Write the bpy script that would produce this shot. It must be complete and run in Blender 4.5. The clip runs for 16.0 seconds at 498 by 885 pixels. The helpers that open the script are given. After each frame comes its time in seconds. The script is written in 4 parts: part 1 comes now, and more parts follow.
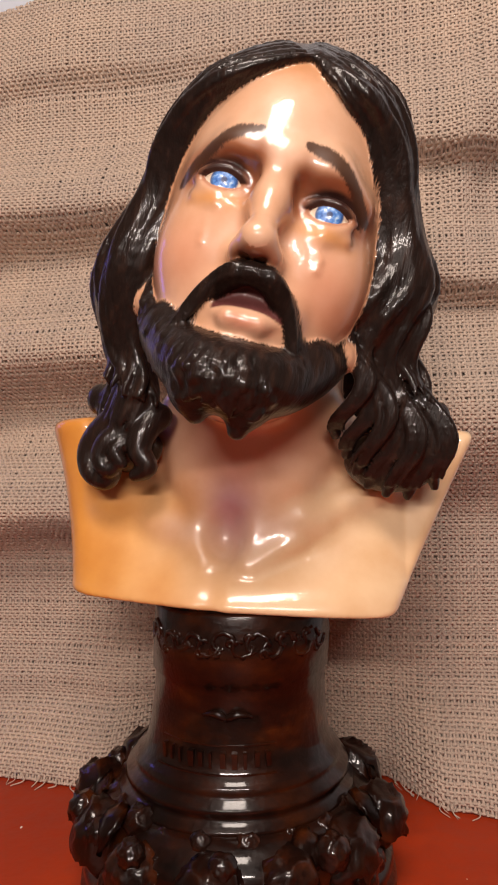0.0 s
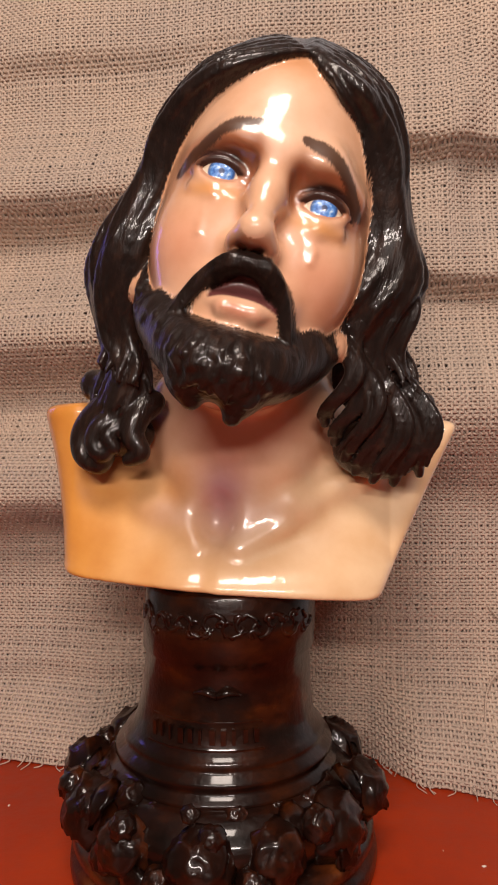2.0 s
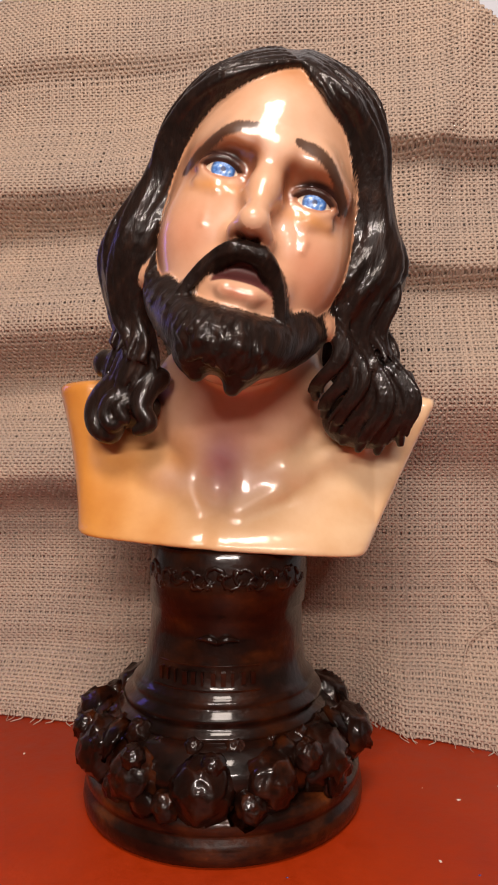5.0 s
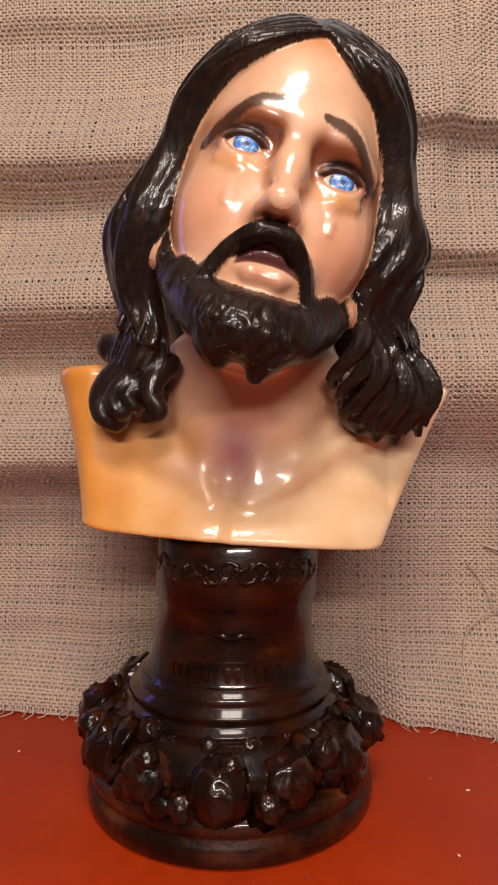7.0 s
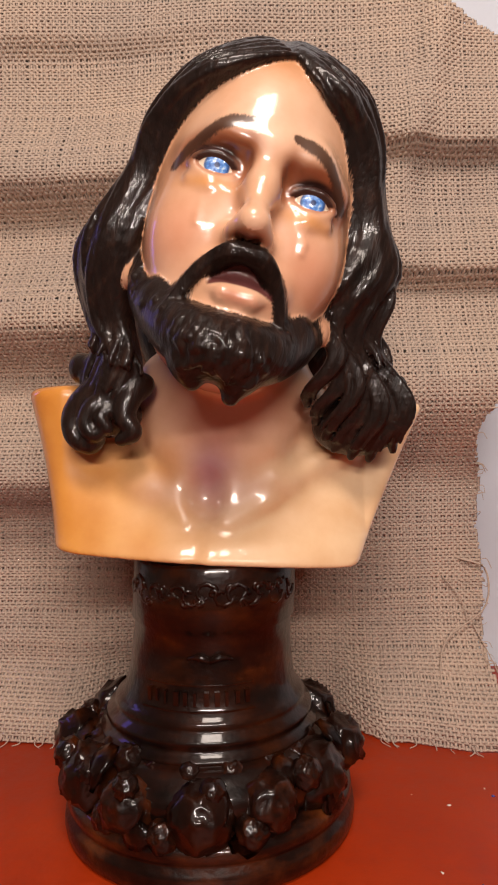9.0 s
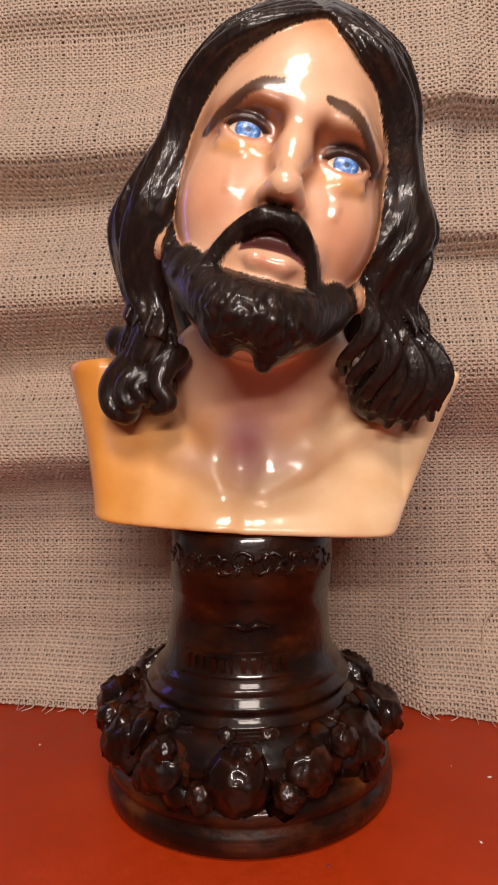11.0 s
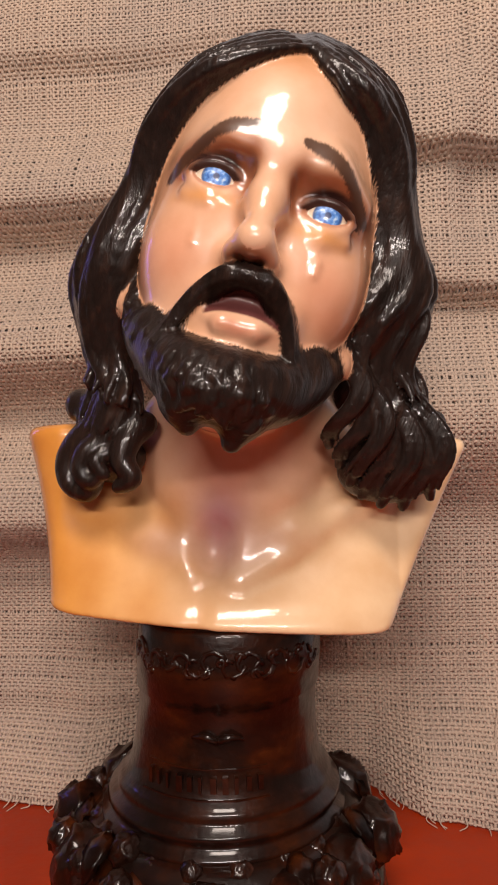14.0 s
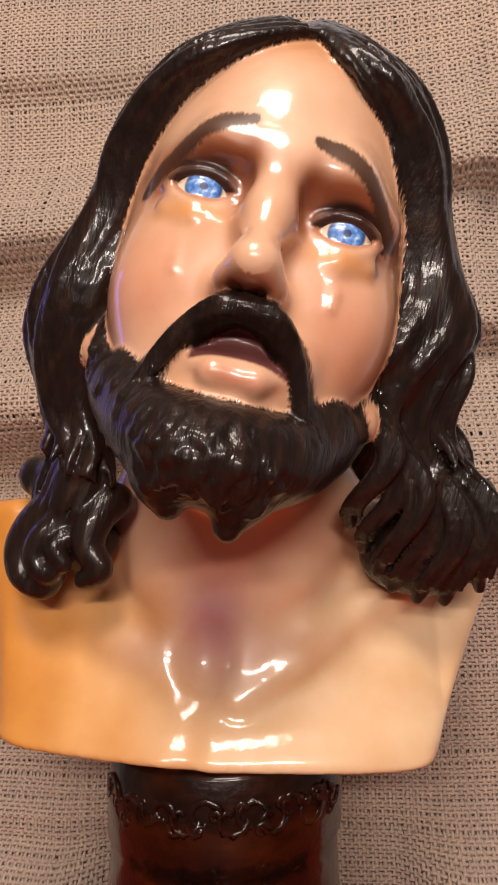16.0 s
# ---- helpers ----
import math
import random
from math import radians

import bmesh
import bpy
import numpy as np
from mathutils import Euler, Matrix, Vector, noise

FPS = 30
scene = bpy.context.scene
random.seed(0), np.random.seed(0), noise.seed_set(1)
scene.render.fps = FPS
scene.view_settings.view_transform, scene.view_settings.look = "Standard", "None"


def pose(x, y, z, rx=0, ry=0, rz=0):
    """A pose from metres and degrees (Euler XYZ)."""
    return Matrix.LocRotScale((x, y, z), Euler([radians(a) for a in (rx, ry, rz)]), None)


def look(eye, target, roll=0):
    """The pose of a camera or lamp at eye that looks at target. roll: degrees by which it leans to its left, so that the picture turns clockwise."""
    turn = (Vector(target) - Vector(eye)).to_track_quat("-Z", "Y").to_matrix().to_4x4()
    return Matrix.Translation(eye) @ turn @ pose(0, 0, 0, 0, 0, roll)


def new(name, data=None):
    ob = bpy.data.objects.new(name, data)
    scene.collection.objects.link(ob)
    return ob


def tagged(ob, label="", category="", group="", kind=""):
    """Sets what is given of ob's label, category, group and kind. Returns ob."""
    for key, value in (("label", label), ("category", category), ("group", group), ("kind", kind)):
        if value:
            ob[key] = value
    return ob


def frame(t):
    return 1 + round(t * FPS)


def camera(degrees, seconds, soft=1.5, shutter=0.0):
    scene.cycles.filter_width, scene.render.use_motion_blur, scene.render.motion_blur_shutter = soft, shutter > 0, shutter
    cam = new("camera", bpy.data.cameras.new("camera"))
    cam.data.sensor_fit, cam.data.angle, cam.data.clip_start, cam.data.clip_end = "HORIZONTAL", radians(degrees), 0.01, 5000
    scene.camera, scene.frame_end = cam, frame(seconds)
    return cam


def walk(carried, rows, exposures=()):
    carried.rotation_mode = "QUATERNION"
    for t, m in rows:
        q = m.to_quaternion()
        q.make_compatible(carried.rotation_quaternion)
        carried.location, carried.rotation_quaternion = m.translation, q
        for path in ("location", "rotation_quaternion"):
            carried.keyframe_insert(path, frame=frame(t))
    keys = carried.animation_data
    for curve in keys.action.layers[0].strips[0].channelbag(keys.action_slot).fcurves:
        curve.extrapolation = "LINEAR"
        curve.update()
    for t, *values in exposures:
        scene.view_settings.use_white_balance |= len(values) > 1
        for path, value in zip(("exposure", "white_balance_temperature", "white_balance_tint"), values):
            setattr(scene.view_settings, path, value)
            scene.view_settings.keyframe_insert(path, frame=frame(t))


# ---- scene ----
cam = camera(39.4, 16.0, soft=2.0)
PATH = [
    (0, (0.1, -0.461, 0.288), (-0.276, 1.503, 0.302), -1.2),
    (0.5, (0.099, -0.463, 0.286), (-0.253, 1.506, 0.289), -0.3),
    (1, (0.099, -0.469, 0.288), (-0.212, 1.507, 0.297), -0.2),
    (1.5, (0.099, -0.472, 0.287), (-0.231, 1.501, 0.303), -0.4),
    (2, (0.092, -0.473, 0.287), (-0.215, 1.503, 0.267), -0.5),
    (2.5, (0.099, -0.489, 0.287), (-0.213, 1.487, 0.267), -1.2),
    (3, (0.106, -0.512, 0.288), (-0.248, 1.456, 0.289), -1.6),
    (3.5, (0.106, -0.522, 0.274), (-0.181, 1.457, 0.237), -0.9),
    (4, (0.104, -0.529, 0.272), (-0.191, 1.45, 0.258), -0.5),
    (4.2, (0.108, -0.524, 0.267), (-0.224, 1.449, 0.249), -0.1),
    (6.3, (0.074, -0.515, 0.274), (-0.127, 1.474, 0.224), -0.8),
    (6.5, (0.077, -0.512, 0.273), (-0.126, 1.476, 0.21), -0.6),
    (7, (0.057, -0.506, 0.277), (-0.117, 1.484, 0.188), -0.0),
    (7.5, (0.036, -0.501, 0.274), (-0.082, 1.494, 0.194), -0.3),
    (8, (0.039, -0.5, 0.277), (-0.048, 1.497, 0.221), -0.8),
    (10.3, (0.069, -0.51, 0.283), (-0.065, 1.484, 0.228), -1.4),
    (10.5, (0.065, -0.509, 0.276), (-0.09, 1.484, 0.219), -1.3),
    (11, (0.061, -0.503, 0.274), (-0.162, 1.482, 0.167), -1.5),
    (11.5, (0.08, -0.504, 0.287), (-0.159, 1.479, 0.187), -1.8),
    (12, (0.085, -0.504, 0.289), (-0.203, 1.471, 0.174), -1.4),
    (12.5, (0.086, -0.505, 0.291), (-0.201, 1.472, 0.199), -1.5),
    (13, (0.085, -0.486, 0.294), (-0.235, 1.487, 0.227), -1.1),
    (13.5, (0.083, -0.466, 0.297), (-0.197, 1.513, 0.258), -1.3),
    (14, (0.08, -0.445, 0.299), (-0.186, 1.537, 0.287), -1.3),
    (14.5, (0.077, -0.423, 0.3), (-0.204, 1.558, 0.319), -1.2),
    (15, (0.073, -0.403, 0.304), (-0.175, 1.58, 0.373), -1.6),
    (15.5, (0.067, -0.381, 0.303), (-0.201, 1.599, 0.392), -1.7),
    (16, (0.066, -0.362, 0.311), (-0.173, 1.619, 0.448), -2.1),
]
walk(cam, [(t, look(eye, target, roll)) for t, eye, target, roll in PATH])

# ---- light ----
def area(name, eye, target, sx, sy, watts, colour):
    d = bpy.data.lights.new(name, "AREA")
    d.shape, d.size, d.size_y, d.energy, d.color = "RECTANGLE", sx, sy, watts, colour
    ob = new(name, d)
    ob.matrix_world = look(eye, target)
    return tagged(ob, kind="structure")


world = bpy.data.worlds.new("room_air")
scene.world = world
world.use_nodes = True
world.node_tree.nodes["Background"].inputs[0].default_value = (0.9, 0.85, 0.8, 1)
world.node_tree.nodes["Background"].inputs[1].default_value = 0.15
area("tube_light", (0.16, -1.40, 0.80), (0.03, 0, 0.3), 0.8, 0.06, 15.5, (1.0, 0.87, 0.79))
area("bulb_panel", (0.10, -0.80, 1.32), (0.03, 0.0, 0.35), 0.42, 0.32, 11.6, (1.0, 0.85, 0.75))
area("led_strip", (-0.9, 0.20, 0.66), (0, 0, 0.40), 0.10, 0.40, 0.4, (0.22, 0.16, 1.0))
scene.view_settings.exposure = 0.0


# ---- materials ----
def mat(name):
    m = bpy.data.materials.new(name)
    m.use_nodes = True
    nt = m.node_tree
    b = nt.nodes["Principled BSDF"]

    def node(kind, **kw):
        n = nt.nodes.new(kind)
        for k, v in kw.items():
            if k == "operation":
                n.operation = v
            elif k == "blend":
                n.blend_type = v
            elif k == "attr":
                n.attribute_name = v
        return n

    return m, nt, b, node


def link(nt, a, b):
    nt.links.new(a, b)


def noise_tex(nt, node, coord, scale, detail=4, rough=0.55):
    n = node("ShaderNodeTexNoise")
    n.inputs["Scale"].default_value, n.inputs["Detail"].default_value, n.inputs["Roughness"].default_value = scale, detail, rough
    if coord:
        link(nt, coord, n.inputs["Vector"])
    return n.outputs["Fac"]


def ramp(nt, node, fac, stops):
    r = node("ShaderNodeValToRGB")
    while len(r.color_ramp.elements) < len(stops):
        r.color_ramp.elements.new(0.5)
    for e, (p, c) in zip(r.color_ramp.elements, stops):
        e.position, e.color = p, (*c, 1) if len(c) == 3 else c
    link(nt, fac, r.inputs[0])
    return r.outputs[0]


def mixc(nt, node, fac, a, b, blend="MIX"):
    n = node("ShaderNodeMix")
    n.data_type, n.blend_type = "RGBA", blend
    for sock, v in ((n.inputs[0], fac), (n.inputs[6], a), (n.inputs[7], b)):
        if isinstance(v, (int, float)):
            sock.default_value = v
        elif isinstance(v, tuple):
            sock.default_value = (*v, 1)
        else:
            link(nt, v, sock)
    return n.outputs[2]


def calc(nt, node, op, a, b=0.0, c=None):
    n = node("ShaderNodeMath", operation=op)
    for i, v in enumerate((a, b) if c is None else (a, b, c)):
        if isinstance(v, (int, float)):
            n.inputs[i].default_value = v
        else:
            link(nt, v, n.inputs[i])
    return n.outputs[0]


def smooth(nt, node, x, lo, hi):
    n = node("ShaderNodeMapRange")
    n.interpolation_type = "SMOOTHSTEP"
    link(nt, x, n.inputs[0])
    n.inputs[1].default_value, n.inputs[2].default_value = lo, hi
    return n.outputs[0]


def bump(nt, node, height, dist, b, strength=1.0, first=None):
    n = node("ShaderNodeBump")
    n.inputs["Strength"].default_value, n.inputs["Distance"].default_value = strength, dist
    link(nt, height, n.inputs["Height"])
    if first is not None:
        link(nt, first, n.inputs["Normal"])
    link(nt, n.outputs[0], b.inputs["Normal"])
    return n.outputs[0]


def plain(name, colour, rough=0.6, metal=0.0, var=0.15, scale=12, bumpd=0.0005, coat=0.0):
    m, nt, b, node = mat(name)
    co = node("ShaderNodeTexCoord").outputs["Object"]
    f = noise_tex(nt, node, co, scale, 6)
    lo, hi = tuple(c * (1 - var) for c in colour), tuple(min(1, c * (1 + var)) for c in colour)
    link(nt, ramp(nt, node, f, [(0.3, lo), (0.7, hi)]), b.inputs["Base Color"])
    b.inputs["Roughness"].default_value, b.inputs["Metallic"].default_value = rough, metal
    b.inputs["Coat Weight"].default_value = coat
    bump(nt, node, noise_tex(nt, node, co, scale * 14, 4), bumpd, b)
    return m


def make_statue_paint():
    m, nt, b, node = mat("varnished_statue_paint")
    co = node("ShaderNodeTexCoord").outputs["Object"]
    paint = node("ShaderNodeAttribute", attr="paint").outputs["Color"]
    hair = node("ShaderNodeAttribute", attr="hair").outputs["Fac"]
    eye = node("ShaderNodeAttribute", attr="eye").outputs["Fac"]
    iris = node("ShaderNodeAttribute", attr="iris").outputs["Vector"]
    # skin: brushed oil paint
    n1 = noise_tex(nt, node, co, 28, 5)
    n2 = noise_tex(nt, node, co, 160, 3)
    skin = mixc(nt, node, 1.0, paint, ramp(nt, node, n1, [(0.3, (0.86, 0.76, 0.66)), (0.7, (1.0, 1.0, 1.0))]), "MULTIPLY")
    # fine stroke noise, drawn out along the hair
    mp = node("ShaderNodeMapping")
    mp.inputs["Scale"].default_value = (200, 30, 200)
    link(nt, co, mp.inputs[0])
    strands = noise_tex(nt, node, mp.outputs[0], 1.0, 4, 0.6)
    mp2 = node("ShaderNodeMapping")
    mp2.inputs["Scale"].default_value = (900, 130, 900)
    link(nt, co, mp2.inputs[0])
    fine = noise_tex(nt, node, mp2.outputs[0], 1.0, 2, 0.5)
    edge = calc(nt, node, "MULTIPLY_ADD", calc(nt, node, "SUBTRACT", fine, 0.5), 0.005, hair)
    hmask = smooth(nt, node, edge, -0.0012, 0.0012)
    dark = ramp(nt, node, strands, [(0.25, (0.008, 0.005, 0.004)), (0.55, (0.017, 0.009, 0.007)), (0.85, (0.046, 0.022, 0.014))])
    col = mixc(nt, node, hmask, skin, dark)
    # eyebrows: painted strokes
    brow = node("ShaderNodeAttribute", attr="brow").outputs["Fac"]
    bm_ = smooth(nt, node, calc(nt, node, "MULTIPLY_ADD", calc(nt, node, "SUBTRACT", fine, 0.5), 0.9, brow), 0.25, 0.85)
    col = mixc(nt, node, calc(nt, node, "MULTIPLY", bm_, 0.92), col, (0.045, 0.017, 0.009))
    # glass-like painted eyes
    ln = node("ShaderNodeVectorMath")
    ln.operation = "LENGTH"
    link(nt, iris, ln.inputs[0])
    r = ln.outputs["Value"]
    gr = node("ShaderNodeTexNoise")
    gr.inputs["Scale"].default_value = 2.6
    gr.inputs["Detail"].default_value = 5
    link(nt, iris, gr.inputs["Vector"])
    blue = ramp(nt, node, gr.outputs["Fac"], [(0.36, (0.03, 0.12, 0.42)), (0.54, (0.12, 0.30, 0.72)), (0.72, (0.60, 0.78, 0.97))])
    eyec = mixc(nt, node, smooth(nt, node, r, 0.93, 1.05), blue, (0.74, 0.60, 0.46))
    ring = calc(nt, node, "MULTIPLY", smooth(nt, node, r, 0.72, 0.95), calc(nt, node, "SUBTRACT", 1.0, smooth(nt, node, r, 0.98, 1.1)))
    eyec = mixc(nt, node, calc(nt, node, "MULTIPLY", ring, 0.75), eyec, (0.02, 0.05, 0.16))
    eyec = mixc(nt, node, smooth(nt, node, r, 0.30, 0.16), eyec, (0.01, 0.03, 0.12))
    col = mixc(nt, node, smooth(nt, node, eye, -0.0001, 0.0003), col, eyec)
    link(nt, col, b.inputs["Base Color"])
    b.inputs["Roughness"].default_value = 0.36
    b.inputs["Coat Roughness"].default_value = 0.07
    h1 = calc(nt, node, "MULTIPLY", strands, hmask)
    nb = bump(nt, node, n2, 0.0003, b, 0.25)
    nb = bump(nt, node, h1, 0.0020, b, 0.5, nb)
    matte = node("ShaderNodeAttribute", attr="matte").outputs["Fac"]
    shiny = calc(nt, node, "MULTIPLY_ADD", matte, -0.85, 1.0)
    link(nt, calc(nt, node, "MULTIPLY", calc(nt, node, "MULTIPLY_ADD", hmask, -0.56, 1.0), shiny), b.inputs["Coat Weight"])
    link(nt, calc(nt, node, "MULTIPLY", calc(nt, node, "MULTIPLY_ADD", hmask, -0.34, 0.5), shiny), b.inputs["Specular IOR Level"])
    # slow unevenness of the varnish
    nv = node("ShaderNodeBump")
    nv.inputs["Strength"].default_value, nv.inputs["Distance"].default_value = 0.22, 0.0012
    link(nt, noise_tex(nt, node, co, 120, 3), nv.inputs["Height"])
    link(nt, nb, nv.inputs["Normal"])
    link(nt, nv.outputs[0], b.inputs["Coat Normal"])
    return m


def make_wood(name, worn):
    m, nt, b, node = mat(name)
    co = node("ShaderNodeTexCoord").outputs["Object"]
    mp = node("ShaderNodeMapping")
    mp.inputs["Scale"].default_value = (14, 14, 30)
    link(nt, co, mp.inputs[0])
    f = noise_tex(nt, node, mp.outputs[0], 1.6, 6, 0.6)
    ff = noise_tex(nt, node, co, 150, 4)
    col = ramp(nt, node, f, [(0.36, (0.007, 0.003, 0.002)), (0.48, (0.015, 0.0045, 0.0025)), (0.62, (0.070 * worn, 0.016 * worn, 0.004 * worn)), (0.80, (0.21 * worn, 0.058 * worn, 0.012 * worn))])
    col = mixc(nt, node, 1.0, col, ramp(nt, node, ff, [(0.3, (0.6, 0.6, 0.6)), (0.7, (1, 1, 1))]), "MULTIPLY")
    link(nt, col, b.inputs["Base Color"])
    b.inputs["Roughness"].default_value = 0.34
    b.inputs["Coat Weight"].default_value = 0.55
    b.inputs["Coat Roughness"].default_value = 0.08
    b.inputs["Specular IOR Level"].default_value = 0.12
    bump(nt, node, noise_tex(nt, node, co, 220, 5), 0.0009, b, 0.6)
    return m


def make_jute(name, shade):
    m, nt, b, node = mat(name)
    co = node("ShaderNodeTexCoord").outputs["Object"]
    big = noise_tex(nt, node, co, 9, 4)
    fib = noise_tex(nt, node, co, 700, 4, 0.7)
    isl = node("ShaderNodeNewGeometry").outputs["Random Per Island"]
    c1 = ramp(nt, node, fib, [(0.25, tuple(shade * c for c in (0.40, 0.305, 0.245))), (0.75, tuple(shade * c for c in (0.66, 0.525, 0.43)))])
    c2 = mixc(nt, node, 1.0, c1, ramp(nt, node, isl, [(0.0, (0.88, 0.87, 0.86)), (1.0, (1.06, 1.04, 1.01))]), "MULTIPLY")
    c3 = mixc(nt, node, 1.0, c2, ramp(nt, node, big, [(0.3, (0.86, 0.86, 0.88)), (0.7, (1.05, 1.02, 0.98))]), "MULTIPLY")
    link(nt, c3, b.inputs["Base Color"])
    b.inputs["Roughness"].default_value = 0.85
    b.inputs["Sheen Weight"].default_value = 0.15
    bump(nt, node, fib, 0.0006, b, 0.7)
    return m


def make_red():
    m, nt, b, node = mat("red_painted_board")
    co = node("ShaderNodeTexCoord").outputs["Object"]
    a = noise_tex(nt, node, co, 5, 5)
    s = noise_tex(nt, node, co, 60, 6, 0.7)
    col = ramp(nt, node, a, [(0.3, (0.35, 0.025, 0.002)), (0.7, (0.47, 0.042, 0.003))])
    col = mixc(nt, node, 1.0, col, ramp(nt, node, s, [(0.3, (0.85, 0.8, 0.8)), (0.7, (1.05, 1.05, 1.05))]), "MULTIPLY")
    link(nt, col, b.inputs["Base Color"])
    link(nt, ramp(nt, node, s, [(0.3, (0.38,) * 3), (0.7, (0.55,) * 3)]), b.inputs["Roughness"])
    b.inputs["Specular IOR Level"].default_value = 0.3
    bump(nt, node, noise_tex(nt, node, co, 140, 5), 0.0006, b, 0.5)
    return m


STATUE = make_statue_paint()
WOOD, WOOD_WORN = make_wood("dark_varnished_wood", 0.55), make_wood("worn_varnished_wood", 1.0)
JUTE, JUTE_BACK = make_jute("jute_thread", 1.0), make_jute("jute_lining", 0.85)
RED = make_red()
WALL = plain("bluish_white_wall_paint", (0.66, 0.69, 0.76), 0.7, var=0.05, scale=3)
ROOM = plain("cream_wall_paint", (0.40, 0.355, 0.32), 0.8, var=0.06, scale=3)
TRIM = plain("white_gloss_trim", (0.78, 0.80, 0.84), 0.35, var=0.04)
CRUMB = plain("pale_crumb", (0.75, 0.68, 0.6), 0.7)
FOIL = plain("blue_foil", (0.1, 0.18, 0.75), 0.25, 0.7)


# ---- mesh tools ----
def part(name, bm, material, parent=None, label="", flat=False):
    me = bpy.data.meshes.new(name)
    bm.to_mesh(me)
    bm.free()
    if not flat:
        me.polygons.foreach_set("use_smooth", [True] * len(me.polygons))
    me.materials.append(material)
    ob = new(name, me)
    ob.parent = parent
    return tagged(ob, label)


def box(bm, x0, x1, y0, y1, z0, z1, bevel=0.0):
    r = bmesh.ops.create_cube(bm, size=1.0, matrix=Matrix.Translation(((x0 + x1) / 2, (y0 + y1) / 2, (z0 + z1) / 2)) @ Matrix.Diagonal((x1 - x0, y1 - y0, z1 - z0, 1)))
    if bevel:
        es = list({e for v in r["verts"] for e in v.link_edges})
        bmesh.ops.bevel(bm, geom=es, offset=bevel, segments=2, affect="EDGES", profile=0.5)
    return bm


def lathe(bm, profile, n=72, lean=0.0, x0=0.0):
    """Turns (radius, z) pairs round a nearly upright axis that leans along x."""
    rings = []
    for r, z in profile:
        cx = x0 + lean * z
        if r < 1e-5:
            rings.append([bm.verts.new((cx, 0, z))])
        else:
            rings.append([bm.verts.new((cx + r * math.cos(2 * math.pi * i / n), r * math.sin(2 * math.pi * i / n), z)) for i in range(n)])
    for a, b in zip(rings, rings[1:]):
        for i in range(n):
            j = (i + 1) % n
            if len(a) == 1 and len(b) > 1:
                bm.faces.new((a[0], b[j], b[i]))
            elif len(b) == 1 and len(a) > 1:
                bm.faces.new((a[i], a[j], b[0]))
            elif len(a) > 1:
                bm.faces.new((a[i], a[j], b[j], b[i]))
    bmesh.ops.recalc_face_normals(bm, faces=bm.faces)
    return bm


def thing(name, label, category, group="", loc=(0, 0, 0)):
    e = new(name)
    e.location = loc
    e.empty_display_size = 0.02
    return tagged(e, label, category, group)


def tube(bm, pts, radii, n=6):
    rings = []
    for i, p in enumerate(pts):
        d = (Vector(pts[min(i + 1, len(pts) - 1)]) - Vector(pts[max(i - 1, 0)])).normalized()
        s = d.orthogonal().normalized()
        u = d.cross(s)
        rings.append([bm.verts.new(Vector(p) + radii[i] * (math.cos(2 * math.pi * k / n) * s + math.sin(2 * math.pi * k / n) * u)) for k in range(n)])
    for a, b in zip(rings, rings[1:]):
        best = min(range(n), key=lambda o: (a[0].co - b[o].co).length)
        for k in range(n):
            bm.faces.new((a[k], a[(k + 1) % n], b[(k + 1 + best) % n], b[(k + best) % n]))
    bm.faces.new(rings[0][::-1])
    bm.faces.new(rings[-1])
    return bm


# ---- room ----
def slab(name, x0, x1, y0, y1, z0, z1, material):
    ob = part(name, box(bmesh.new(), x0, x1, y0, y1, z0, z1), material, flat=True)
    return tagged(ob, kind="structure")


slab("floor", -2.1, 2.1, -2.5, 0.45, -0.85, -0.75, ROOM)
slab("ceiling", -2.1, 2.1, -2.5, 0.45, 1.75, 1.85, ROOM)
slab("wall_back", -2.1, 2.1, 0.33, 0.45, -0.75, 1.75, WALL)
slab("wall_left", -2.1, -2.0, -2.4, 0.33, -0.75, 1.75, ROOM)
slab("wall_right", 2.0, 2.1, -2.4, 0.33, -0.75, 1.75, ROOM)
slab("wall_front", -2.0, 2.0, -2.5, -2.4, -0.75, 1.75, ROOM)
bm = bmesh.new()
box(bm, 0.335, 0.36, 0.305, 0.33, 0.0, 1.75, 0.004)
tagged(part("trim", bm, TRIM), "white painted upright trim strip on the wall", kind="structure")

# table
table = thing("table", "table with a glossy red painted top under the statue", "table", loc=(0, 0, -0.75))
part("tabletop", box(bmesh.new(), -0.75, 0.75, -0.42, 0.30, 0.72, 0.75, 0.004), RED, table, "glossy red painted board")
for sx in (-0.68, 0.68):
    for sy in (-0.36, 0.24):
        part("leg", box(bmesh.new(), sx - 0.03, sx + 0.03, sy - 0.03, sy + 0.03, 0, 0.72, 0.004), RED, table)


# ---- statue ----
# The face's own frame: u to the viewer's right, v up the face, w out of the face, from between the eyes.
EYES = Vector((0.046, -0.091, 0.4205))
eu = Vector((0.954, 0.094, -0.285)).normalized()
ew = Vector((0.126, -0.985, 0.118))
ew = (ew - ew.dot(eu) * eu).normalized()
ev = ew.cross(eu)
FACE = Matrix.Translation(EYES) @ Matrix((eu, ev, ew)).transposed().to_4x4()
LO, HI, STEP = np.array((-0.160, -0.165, 0.165)), np.array((0.180, 0.110, 0.575)), 0.0013
SHAPE = tuple(int(n) for n in np.ceil((HI - LO) / STEP))
AX = [LO[i] + STEP * np.arange(SHAPE[i]) for i in range(3)]


def field():
    return np.full(SHAPE, 0.05, np.float32)


